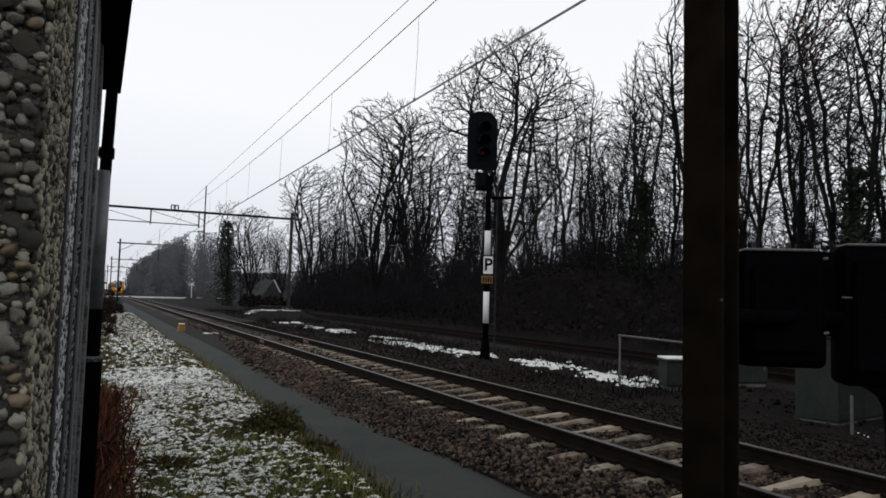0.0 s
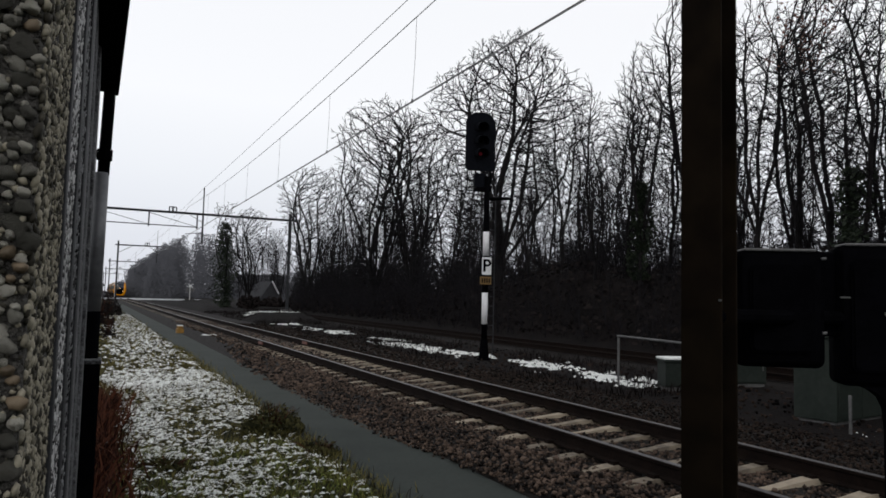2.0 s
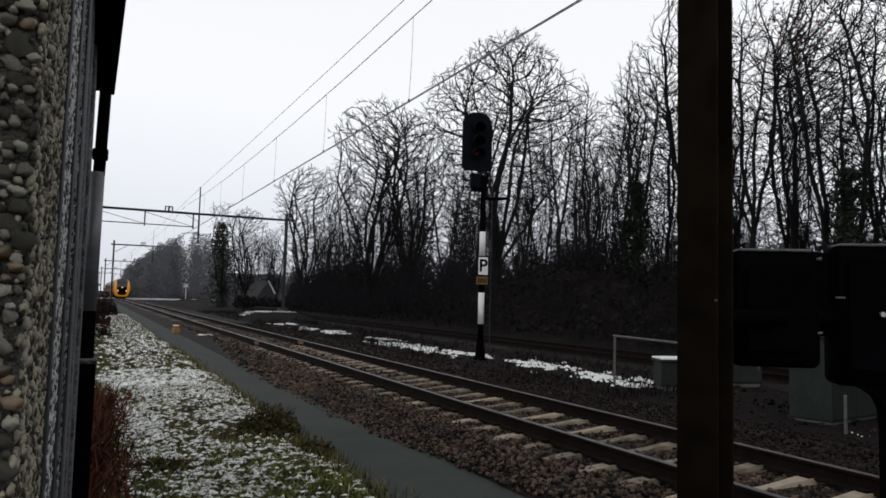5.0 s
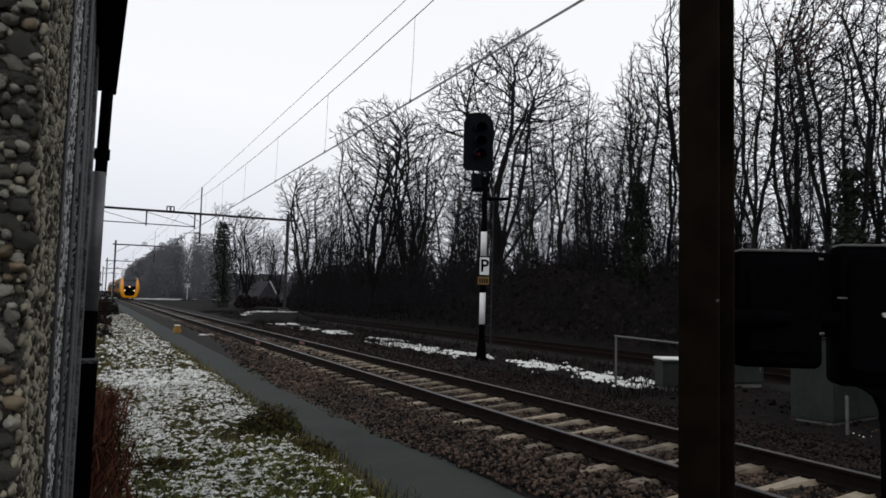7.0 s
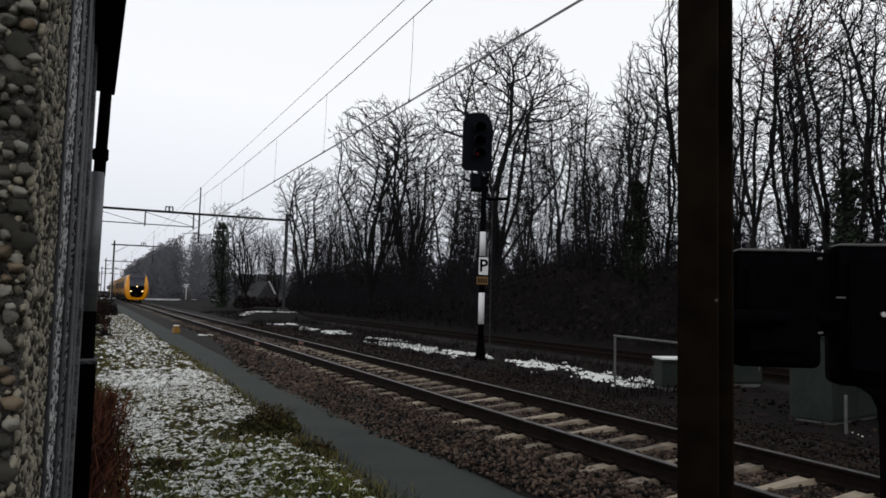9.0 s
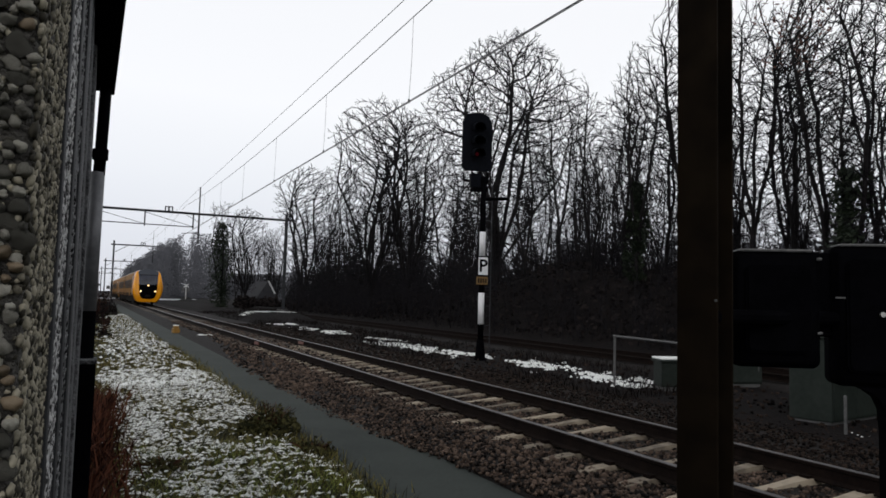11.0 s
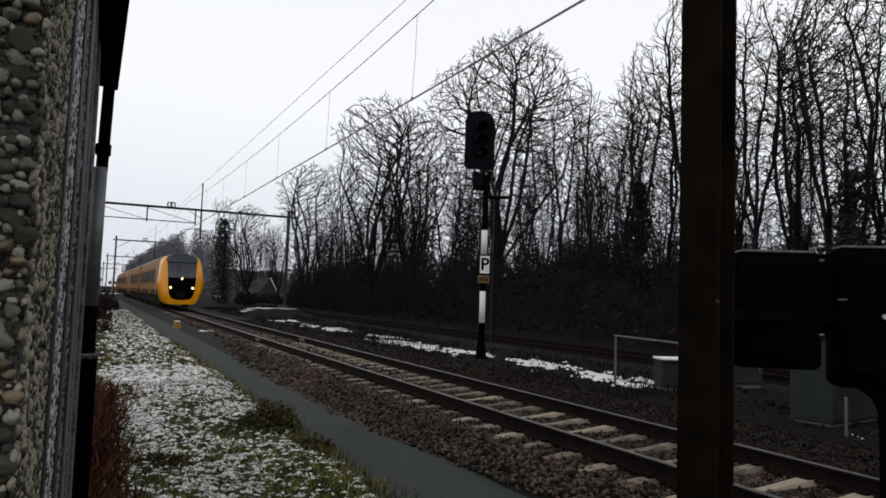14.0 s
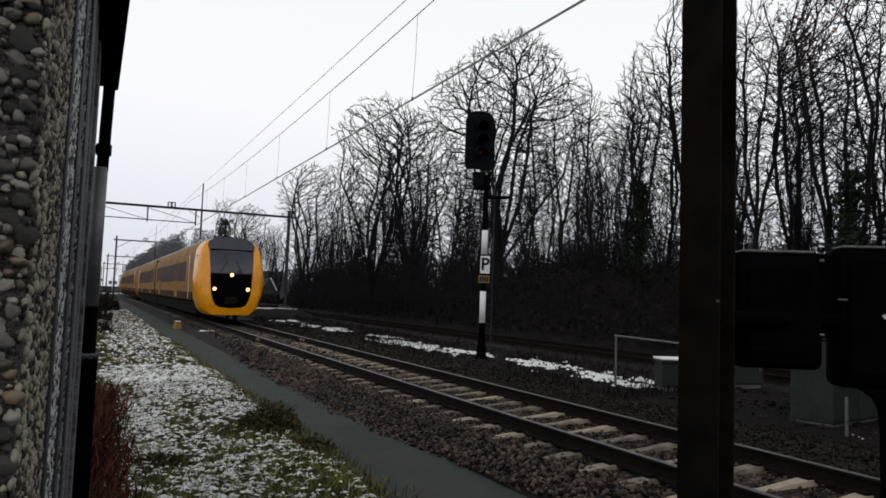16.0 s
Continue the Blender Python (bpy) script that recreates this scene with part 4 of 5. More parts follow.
# kind, x, y, height of the top over the rails
SPOTS = [("wild", 24.0, 84.8, 12.0), ("vase", 21.0, 77.0, 16.3), ("wild2", 20.8, 66.0, 14.2), ("vase", 19.8, 53.0, 17.8), ("slim", 22.0, 64.0, 14.0), ("round", 22.8, 38.7, 18.7),
         ("vase", 21.7, 50.0, 16.3), ("slim2", 23.0, 35.5, 14.2), ("slim", 25.0, 35.1, 15.2), ("slim2", 22.5, 28.7, 13.3), ("slim", 24.0, 28.3, 14.3), ("slim", 22.0, 24.8, 13.6),
         ("slim2", 24.5, 25.7, 14.4), ("slim", 22.5, 22.6, 15.8), ("wild", 22.6, 19.2, 14.6), ("wild2", 26.0, 22.9, 14.4), ("slim2", 25.0, 19.5, 13.8), ("slim", 22.0, 16.7, 13.0),
         ("slim", 22.0, 15.4, 14.0), ("slim2", 21.5, 14.5, 13.4), ("wild", 23.0, 14.6, 12.8), ("wild2", 22.0, 13.2, 13.6), ("slim", 23.0, 11.6, 13.6), ("wild2", 16.0, 100.0, 14.2), ("vase", 18.6, 97.0, 13.4), ("wild", 22.0, 118.0, 12.5), ("wild2", 25.5, 112.0, 12.0), ("slim", 27.5, 124.0, 13.0), ("wild", 30.5, 130.0, 13.5), ("wild2", 24.0, 108.0, 10.0), ("wild", 27.5, 135.0, 13.0), ("wild2", 30.0, 145.0, 13.5), ("slim2", 25.0, 140.0, 12.5), ("wild", 33.0, 140.0, 12.0)]


def build_trees():
    rng = random.Random(5)
    spots = list(SPOTS)
    for i in range(54):
        y = 24 + 66 * (i + rng.random()) / 54 if i > 5 else 6 + 3.0 * i
        spots.append((rng.choice(("slim", "slim2", "wild", "wild2")), rng.uniform(25, 42), y, rng.uniform(11.0, 15.0)))
    for i in range(22):
        spots.append((rng.choice(("slim2", "wild2", "slim2")), rng.uniform(24, 38), rng.uniform(9, 26), rng.uniform(9.5, 14.5)))
    for i in range(16):
        y = rng.uniform(78, 110)
        spots.append((rng.choice(("slim2", "wild", "wild2")), y * rng.uniform(0.265, 0.36), y, rng.uniform(8, 11.5)))
    made = []
    for kind, x, y, top in spots:
        src, h = KINDS[kind]
        gz = ground_z(x, y)
        s = (top - gz) / h
        c = copy_thing(src, pose(x, y, gz, rng.uniform(-2, 2), rng.uniform(-2, 2), rng.uniform(0, 360)))
        c.scale = (s * rng.uniform(0.9, 1.05), s * rng.uniform(0.9, 1.05), s)
        made.append(c)
    for src, h in KINDS.values():
        for o in list(src.children) + [src]:
            bpy.data.objects.remove(o)
    return made


def ivy_on(tree, z0, z1, r, n, name, material, label, size, seed):
    rng = random.Random(seed)
    V, F = [], []
    for i in range(n):
        z = rng.uniform(z0, z1)
        a = rng.uniform(0, 6.283)
        rr = r * math.sqrt(rng.random()) * (1 - 0.5 * abs((z - z0) / (z1 - z0) - 0.4)) * max(0.15, 0.65 + 1.1 * noise.noise((math.cos(a) * 1.2, math.sin(a) * 1.2, z * 0.55 + seed)))
        leaf_quads(V, F, (rr * math.cos(a), rr * math.sin(a), z), size * rng.uniform(0.6, 1.2), rng)
    s = tree.scale
    V = [Vector((v.x / s[0], v.y / s[1], v.z / s[2])) for v in V]
    pydata(name, V, F, material, tree, label)


GROVE = build_trees()
ivy_on(GROVE[11], 0.2, 4.6, 0.75, 1900, "ivy", M_IVY, "dark ivy round the trunk", 0.11, 1)
ivy_on(GROVE[23], 0.0, 11.5, 2.1, 3400, "ivy", M_IVY, "dark ivy round the trunk", 0.15, 5)
ivy_on(GROVE[19], 0.0, 4.0, 0.7, 1200, "ivy", M_IVY, "dark ivy round the trunk", 0.11, 2)
ivy_on(GROVE[17], 7.5, 11.5, 1.7, 1100, "leaves", M_DRYLEAF, "withered red-brown leaves", 0.09, 3)


def brush():
    """Undergrowth on the bank: many thin upright stems with side twigs."""
    rng = random.Random(9)
    V, F = [], []
    for i in range(4300):
        y = rng.uniform(4, 100)
        x = 18.4 + 16 * rng.random() ** 1.3
        if x < 0.25 * y:
            continue
        z = ground_z(x, y) - 0.1
        h = rng.uniform(0.8, 3.6) * (1.25 if y > 34 else 1.3 if x > 25 else 0.62)
        p = Vector((x, y, z))
        d = Vector((rng.gauss(0, 0.2), rng.gauss(0, 0.2), 1))
        q = p + d * h * 0.55
        e = q + (d + Vector((rng.gauss(0, 0.25), rng.gauss(0, 0.25), 0))) * h * 0.45
        r = rng.uniform(0.008, 0.028)
        tube_arrays(V, F, [p, q, e], [r, r * 0.8, 0.005], 3)
        for k in range(5):
            b = p.lerp(e, rng.uniform(0.25, 0.9))
            tube_arrays(V, F, [b, b + Vector((rng.gauss(0, 0.4), rng.gauss(0, 0.4), rng.uniform(0.1, 0.6))) * h * 0.35], [r * 0.6, 0.005], 3)
    tagged(pydata("undergrowth", V, F, M_TWIG), "tangled bare undergrowth of thin dark stems", "undergrowth", kind="stuff")
    V, F = [], []
    for i in range(26000):
        y = rng.uniform(4, 105)
        x = 18.6 + 14 * rng.random()
        if x < 0.25 * y:
            continue
        hh = (1.5 if y > 34 else 0.8) * max(0.1, 0.6 + noise.noise((x * 0.25, y * 0.2, 4.0)))
        z = ground_z(x, y) + rng.random() ** 1.4 * hh
        leaf_quads(V, F, (x, y, z), rng.uniform(0.07, 0.2), rng)
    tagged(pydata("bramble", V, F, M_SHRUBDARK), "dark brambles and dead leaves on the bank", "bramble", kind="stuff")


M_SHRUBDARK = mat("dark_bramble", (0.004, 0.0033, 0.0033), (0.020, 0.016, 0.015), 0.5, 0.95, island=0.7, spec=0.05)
brush()


def far_wood(name, x0, x1, y0, y1, h0, h1, n, size, seed, material, label, climb=0.0):
    """Distant wood: thousands of twig clumps in uneven crowns."""
    rng = random.Random(seed)
    V, F = [], []
    crowns = []
    for i in range(130):
        y = y0 + (y1 - y0) * rng.random()
        x = x0 + (x1 - x0) * rng.random() ** 1.5
        h = min(18.0, rng.uniform(h0, h1) + climb * (x - x0))
        if 0.17 < x / max(y, 1.0) < 0.25:
            h = min(h, 0.036 * y)
        crowns.append((x, y, h, rng.uniform(2.0, 3.6) * min(1.0, h / 9)))
    for i in range(n):
        x, y, h, r = crowns[i % len(crowns)]
        t = rng.random()
        a, rr = rng.uniform(0, 6.283), r * math.sqrt(rng.random()) * (1.15 - 0.8 * t * t)
        leaf_quads(V, F, (x + rr * math.cos(a), y + rr * math.sin(a), -0.3 + h * t), size * rng.uniform(0.5, 1.3), rng, Vector((math.cos(a) * 0.35, -0.8, 0.25 + 0.9 * t * t)))
    tagged(pydata(name, V, F, material), label, "woodland", kind="stuff")


# The next four carry painted haze in their grey.
far_wood("far_wood", 11.5, 48, 188, 310, 7.5, 11.5, 110000, 0.23, 3, M_FARWOOD, "grey woodland beyond the level crossing, haze painted into its colour", 0.75)
far_wood("far_hedge", -26, 1.2, 130, 300, 3.0, 7.5, 9000, 0.4, 4, M_FARWOOD, "hedge on the other side of the line, haze painted into its colour")
far_wood("back_wood", 46, 80, 30, 240, 5, 10, 26000, 0.5, 6, M_FARWOOD, "distant woodland behind the bare trees in haze-tinted grey")
far_wood("back_thicket", 36, 52, 2, 44, 5.0, 8.5, 11000, 0.22, 16, M_FARWOOD, "thicket seen between the bare trunks in haze-tinted grey")
# Added outside the view, to block sky light from the right.
far_wood("bank_wood", 21, 36, -50, 4, 8, 12, 9000, 0.5, 36, M_SHRUBDARK, "unseen dark wood added on the bank to block light")
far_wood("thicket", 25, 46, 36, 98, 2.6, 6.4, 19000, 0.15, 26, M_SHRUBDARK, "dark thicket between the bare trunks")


# ---- level crossing far down the line ----
road = tagged(pydata("crossing_road", [(-60, 170, -0.02), (60, 176, -0.02), (60, 182, -0.02), (-60, 176, -0.02), (-60, 170, -0.5), (60, 176, -0.5), (60, 182, -0.5), (-60, 176, -0.5)],
                     [(0, 1, 2, 3), (4, 5, 1, 0), (2, 6, 7, 3)], M_ROADTOP), "pale snowy road crossing the railway", "road", kind="structure")


def crossing_light(x, y, label):
    c = thing("crossing_light", label, "signal", (x, y, -0.1), group="level crossing lights")
    part("pole", rod((0, 0, 0), (0, 0, 3.4), 0.08), M_CREAM, c, "pale pole")
    for s in (-1, 1):
        part("lamp_board", box((s * 0.5 - 0.32, -0.06, 2.0), (s * 0.5 + 0.32, 0.06, 2.7), 0.03), M_GREY, c)
    cr = bmesh.new()
    for s in (-1, 1):
        add_rod(cr, (-0.55, -0.1, 3.2 - s * 0.4), (0.55, -0.1, 3.2 + s * 0.4), 0.06, seg=5)
    part("cross", cr, M_WHITE, c, "white and red diagonal cross")


crossing_light(3.9, 169.0, "level crossing light with a white cross by the road")
crossing_light(19.2, 168.5, "level crossing light with a white cross beside the wood")
far_wood("low_hedge", 17.5, 24.5, 91, 98, 0.6, 1.7, 4000, 0.22, 46, M_SHRUBDARK, "low dark hedge before the distant house")
house = thing("distant_house", "low distant house with a pale gable edge behind trees", "house", (22.0, 100.0, -0.2), 12)
part("wall", box((-1.25, 0, 0), (1.25, 4, 1.3)), M_ROOFTILE, house, "dark wall")
part("roof", prism([(-1.5, 1.25), (0.1, 3.6), (1.5, 1.25)], -0.3, 4.3), M_ROOFTILE, house, "dark pitched roof")
vb = bmesh.new()
add_rod(vb, (0.12, -0.38, 3.62), (1.15, -0.38, 1.9), 0.09, seg=4)
part("gable_board", vb, M_WHITE, house, "white gable board")


# ---- snow on the ground ----
def lumps(n, place, sx, sy, sz, seed):
    """Flat irregular lumps: a low dome of six sides each. Returns arrays."""
    rng = np.random.default_rng(seed)
    P = np.array([p for p in (place(rng) for _ in range(n)) if p is not None])
    m = len(P)
    ang = np.arange(6) * np.pi / 3
    ring = np.stack([np.cos(ang), np.sin(ang)], 1)[None] * rng.uniform(0.3, 1.35, (m, 6, 1))
    ring = ring * np.stack([rng.uniform(*sx, m), rng.uniform(*sy, m)], 1)[:, None, :]
    th = rng.uniform(-0.7, 0.7, m)
    c, s = np.cos(th)[:, None], np.sin(th)[:, None]
    rx, ry = ring[..., 0] * c - ring[..., 1] * s, ring[..., 0] * s + ring[..., 1] * c
    V = np.zeros((m, 7, 3))
    V[:, :6, 0], V[:, :6, 1] = P[:, None, 0] + rx, P[:, None, 1] + ry
    V[:, :6, 2] = P[:, None, 2] + rng.uniform(-0.012, 0.004, (m, 6))
    V[:, 6] = P
    V[:, 6, 2] += rng.uniform(*sz, m)
    base = (np.arange(m) * 7)[:, None]
    F = np.concatenate([np.stack([base[:, 0] + k, base[:, 0] + (k + 1) % 6, base[:, 0] + 6], 1) for k in range(6)])
    return V.reshape(-1, 3), F


def fast_mesh(name, V, F, material, label, category):
    me = bpy.data.meshes.new(name)
    k = F.shape[1]
    me.vertices.add(len(V))
    me.vertices.foreach_set("co", V.astype(np.float32).ravel())
    me.loops.add(F.size)
    me.loops.foreach_set("vertex_index", F.astype(np.int32).ravel())
    me.polygons.add(len(F))
    me.polygons.foreach_set("loop_start", np.arange(0, F.size, k, dtype=np.int32))
    me.update(calc_edges=True)
    return tagged(link_mesh(name, me, material), label, category, kind="stuff")


def verge_z(x, y):
    return -0.305 + 0.05 * noise.noise((x * 1.3, y * 0.8, 2.0)) + 0.022 * noise.noise((x * 6, y * 5, 5.0)) - 0.06 * smooth_step(2.3, 2.62, x)


def snow_share(x, y):
    """How much snow lies on the verge at a place."""
    s = 0.50 + 0.30 * noise.noise((x * 1.1, y * 0.7, 11.0)) + 0.55 * noise.noise((x * 4.0 + y * 1.5, y * 6.0, 12.0)) + 0.5 * noise.noise((x * 9.0, y * 12.0, 13.0))
    s = 0.33 + 1.7 * (s - 0.5)
    s *= smooth_step(0.12, 0.70, x + 0.25 * noise.noise((y, 0, 3)))
    s *= 1 - 0.55 * smooth_step(1.2, 2.1, x) * (1 - smooth_step(6.0, 9.0, y))
    s *= 1 - 0.62 * (1 - smooth_step(4.4, 6.6, y))
    if (x - 2.2) ** 2 + ((y - 9.6) * 0.7) ** 2 < 0.45:
        s *= 0.1
    return s


def build_verge():
    xs = [-1.2 + 0.1 * i for i in range(39)]
    ys = [-6 + 0.5 * i for i in range(17)] + [2.5 + 0.12 * i for i in range(130)] + [18.2 + 0.4 * i for i in range(60)] + [43 + 3 * i for i in range(42)]
    V, n = [], len(xs)
    for y in ys:
        for i, x in enumerate(xs):
            w = 0.10 * noise.noise((y * 1.1, 0.0, 8.0)) if i == n - 1 else 0.0
            V.append((x + w, y, verge_z(x, y) if i < n - 1 else -0.37))
    F = [(j * n + i, j * n + i + 1, (j + 1) * n + i + 1, (j + 1) * n + i) for j in range(len(ys) - 1) for i in range(n - 1)]
    tagged(pydata("verge", V, F, M_GRASSBASE, smooth=True), "trampled winter grass verge with patchy snow", "grass", kind="structure")

    def spot(rng, y0, y1):
        x, y = rng.uniform(-0.1, 2.62), y0 + (y1 - y0) * rng.random() ** 1.3
        return (x, y, verge_z(x, y) + rng.uniform(0.012, 0.05)) if rng.random() < snow_share(x, y) else None

    V, F = lumps(25000, lambda r: spot(r, 3.5, 18), (0.008, 0.062), (0.004, 0.016), (0.004, 0.020), 1)
    fast_mesh("verge_snow", V, F, M_SNOW, "patchy white snow caught in the grass", "snow")
    V, F = lumps(11000, lambda r: spot(r, 15, 62), (0.03, 0.09), (0.02, 0.08), (0.01, 0.04), 2)
    fast_mesh("verge_snow_far", V, F, M_SNOW, "patchy white snow along the verge", "snow")


build_verge()


def blades(name, n, place, h, w, lean, material, label, category, seed):
    rng = np.random.default_rng(seed)
    P = np.array([p for p in (place(rng) for _ in range(n)) if p is not None])
    m = len(P)
    a = rng.uniform(0, 2 * np.pi, m)
    hh, ww = rng.uniform(*h, m), rng.uniform(*w, m)
    d = np.stack([np.cos(a), np.sin(a), np.zeros(m)], 1)
    b = rng.uniform(0, 2 * np.pi, m)
    t = np.stack([np.cos(b), np.sin(b), np.zeros(m)], 1) * (rng.uniform(*lean, m) * hh)[:, None]
    up = np.zeros((m, 3))
    up[:, 2] = hh
    V = np.stack([P - d * ww[:, None], P + d * ww[:, None], P + up * 0.6 + t * 0.4 + d * ww[:, None] * 0.7, P + up * 0.6 + t * 0.4 - d * ww[:, None] * 0.7, P + up * 0.9 + t], 1)
    k = np.arange(m) * 5
    F = np.concatenate([np.stack([k, k + 1, k + 2], 1), np.stack([k, k + 2, k + 3], 1), np.stack([k + 3, k + 2, k + 4], 1)])
    return fast_mesh(name, V.reshape(-1, 3), F, material, label, category)


def grass_spot(rng):
    x, y = rng.uniform(-0.2, 2.66), 3.6 + 17 * rng.random() ** 1.6
    return x, y, verge_z(x, y) - 0.01


blades("grass", 36000, grass_spot, (0.04, 0.12), (0.002, 0.006), (0.4, 1.3), M_BLADE, "short olive winter grass", "grass", 4)
def frost_spot(rng):
    x, y = rng.uniform(-0.05, 2.6), 3.6 + 14 * rng.random() ** 1.4
    return (x, y, verge_z(x, y) + 0.02) if rng.random() < snow_share(x, y) + 0.06 else None


def green_spot(rng):
    x, y = rng.uniform(0.25, 2.66), 3.6 + 5.5 * rng.random() ** 1.3
    return (x, y, verge_z(x, y) - 0.01) if rng.random() < 0.30 + 0.4 * noise.noise((x * 3, y * 2, 31.0)) + 0.35 * smooth_step(0.8, 2.0, x) * (1 - smooth_step(6.5, 8.5, y)) else None


blades("frosted_grass", 4500, frost_spot, (0.03, 0.07), (0.004, 0.010), (1.0, 2.6), M_SNOW, "flattened grass blades white with snow", "grass", 14)
blades("green_grass", 34000, green_spot, (0.03, 0.11), (0.002, 0.005), (0.3, 1.2), M_GREENBLADE, "fresh green grass near the path", "grass", 15)
blades("grass_far", 12000, lambda r: ((lambda x, y: (x, y, verge_z(x, y) - 0.01))(r.uniform(-0.2, 2.66), r.uniform(18, 60))), (0.06, 0.16), (0.006, 0.016), (0.3, 1.2), M_BLADE, "short olive winter grass", "grass", 5)
blades("edge_grass", 3500, lambda r: ((lambda y: (2.5 + 0.12 * r.standard_normal(), y, -0.35))(r.uniform(4, 26))), (0.06, 0.20), (0.003, 0.007), (0.2, 0.8), M_BLADE, "longer grass along the path's edge", "grass", 6)


def scrub_spot(r):
    x, y = r.uniform(9.4, 14.2), 11 + 62 * r.random() ** 1.2
    if noise.noise((x * 0.4, y * 0.25, 41.0)) < -0.05:
        return None
    return x, y, (ground_z(x, y) if y > 44 else -0.36)


blades("trackside_scrub", 13000, scrub_spot, (0.10, 0.38), (0.006, 0.016), (0.2, 0.8), M_SHRUBDARK, "dark dead grass and scrub between the tracks", "grass", 27)


def weed_spot(r):
    y = r.uniform(5.4, 13)
    x = 0.018 * y + r.standard_normal() * 0.16 - 0.05
    return x, y, -0.34


blades("dry_weeds", 2300, weed_spot, (0.10, 0.55), (0.004, 0.014), (0.2, 0.9), M_WEED, "tall withered red-brown weeds by the wall", "weeds", 7)


def shrub(x, y, w, h, n, material, label, seed, size=0.03):
    rng = random.Random(seed)
    t = thing("small_shrub", label, "shrub", (x, y, verge_z(x, y) - 0.03))
    V, F, V2, F2 = [], [], [], []
    for i in range(60):
        a = rng.uniform(0, 6.283)
        d = Vector((math.cos(a) * rng.random() * w, math.sin(a) * rng.random() * w, h * rng.uniform(0.5, 1)))
        tube_arrays(V, F, [Vector((0, 0, 0)) + d * 0.05, d * 0.6 + Vector((0, 0, 0.02)), d], [0.006, 0.005, 0.003], 3)
    for i in range(n):
        a, r = rng.uniform(0, 6.283), w * math.sqrt(rng.random())
        z = h * rng.random() * (1 - 0.75 * (r / w) ** 2) * (0.8 + 0.5 * noise.noise((a * 2, r * 8, seed)))
        leaf_quads(V2, F2, (r * math.cos(a), r * math.sin(a), z + 0.02), size * rng.uniform(0.6, 1.3), rng)
    pydata("stem", V, F, M_WEED, t)
    pydata("leaves", V2, F2, material, t)


shrub(2.25, 9.7, 0.42, 0.42, 1500, M_SHRUB, "small olive-brown shrub on the verge beside the path", 1)
shrub(2.45, 8.3, 0.30, 0.22, 600, M_SHRUB, "low brown tuft beside the path", 2)
shrub(0.75, 8.0, 0.30, 0.16, 500, M_SHRUB, "low brown tuft in the snowy grass", 3)
shrub(0.35, 42.0, 0.7, 1.5, 700, M_SHRUBDARK, "dark leafless bush at the verge", 5, 0.08)
shrub(0.9, 58.0, 1.0, 2.2, 900, M_SHRUBDARK, "dark leafless bush at the verge", 6, 0.1)
shrub(0.55, 31.0, 0.3, 0.9, 260, M_SHRUBDARK, "dark dead plant at the verge", 4, 0.05)


def strip_snow(rng):
    y = rng.uniform(12.2, 46)
    c = 11.55 if y < 20 else 11.2
    x = c + rng.normal() * 0.38
    k = 0.8 * noise.noise((x * 0.5, y * 0.32, 21.0)) + 0.7 * noise.noise((x * 2.2, y * 1.5, 22.0))
    if y > 30:
        k -= 0.24
    return (x, y, -0.335 + rng.uniform(0, 0.03)) if k > 0.09 else None


V, F = lumps(9500, strip_snow, (0.05, 0.17), (0.03, 0.12), (0.03, 0.085), 8)
fast_mesh("trackside_snow", V, F, M_SNOW, "broken strip of white snow beside the signal", "snow")


def bank_snow(rng):
    x, y = rng.uniform(10.2, 13.8), 54.0 + rng.normal() * 0.6
    return x, y, ground_z(x, y) + 0.02


V, F = lumps(130, bank_snow, (0.12, 0.4), (0.1, 0.35), (0.02, 0.06), 10)
fast_mesh("footing_snow", V, F, M_SNOW, "snow lying round the gantry footing", "snow")
V, F = lumps(60, lambda r: (10.75 + r.normal() * 0.25, 6.8 + r.normal() * 0.12, -0.34), (0.05, 0.14), (0.05, 0.1), (0.02, 0.05), 12)
fast_mesh("cabinet_snow", V, F, M_SNOW, "scraps of snow before the relay cabinet", "snow")


# ---- ballast stones ----
def stones(name, n, place, size, seed, label, material=M_STONE):
    rng = np.random.default_rng(seed)
    P = np.array([p for p in (place(rng) for _ in range(n)) if p is not None])
    m = len(P)
    cube = np.array([(x, y, z) for z in (-1, 1) for y in (-1, 1) for x in (-1, 1)], float)
    V = cube[None] * rng.uniform(0.45, 1.0, (m, 8, 3)) * rng.uniform(*size, (m, 1, 1)) * rng.uniform(0.6, 1.1, (m, 1, 3))
    a, b = rng.uniform(0, 6.28, m), rng.uniform(-0.9, 0.9, m)
    ca, sa, cb, sb = np.cos(a)[:, None], np.sin(a)[:, None], np.cos(b)[:, None], np.sin(b)[:, None]
    y, z = V[..., 1] * cb - V[..., 2] * sb, V[..., 1] * sb + V[..., 2] * cb
    x, y = V[..., 0] * ca - y * sa, V[..., 0] * sa + y * ca
    V = np.stack([x, y, z], 2) + P[:, None, :]
    q = np.array([(0, 2, 3, 1), (4, 5, 7, 6), (0, 1, 5, 4), (2, 6, 7, 3), (0, 4, 6, 2), (1, 3, 7, 5)])
    F = (q[None] + (np.arange(m) * 8)[:, None, None]).reshape(-1, 4)
    return fast_mesh(name, V.reshape(-1, 3), F, material, label, "ballast")


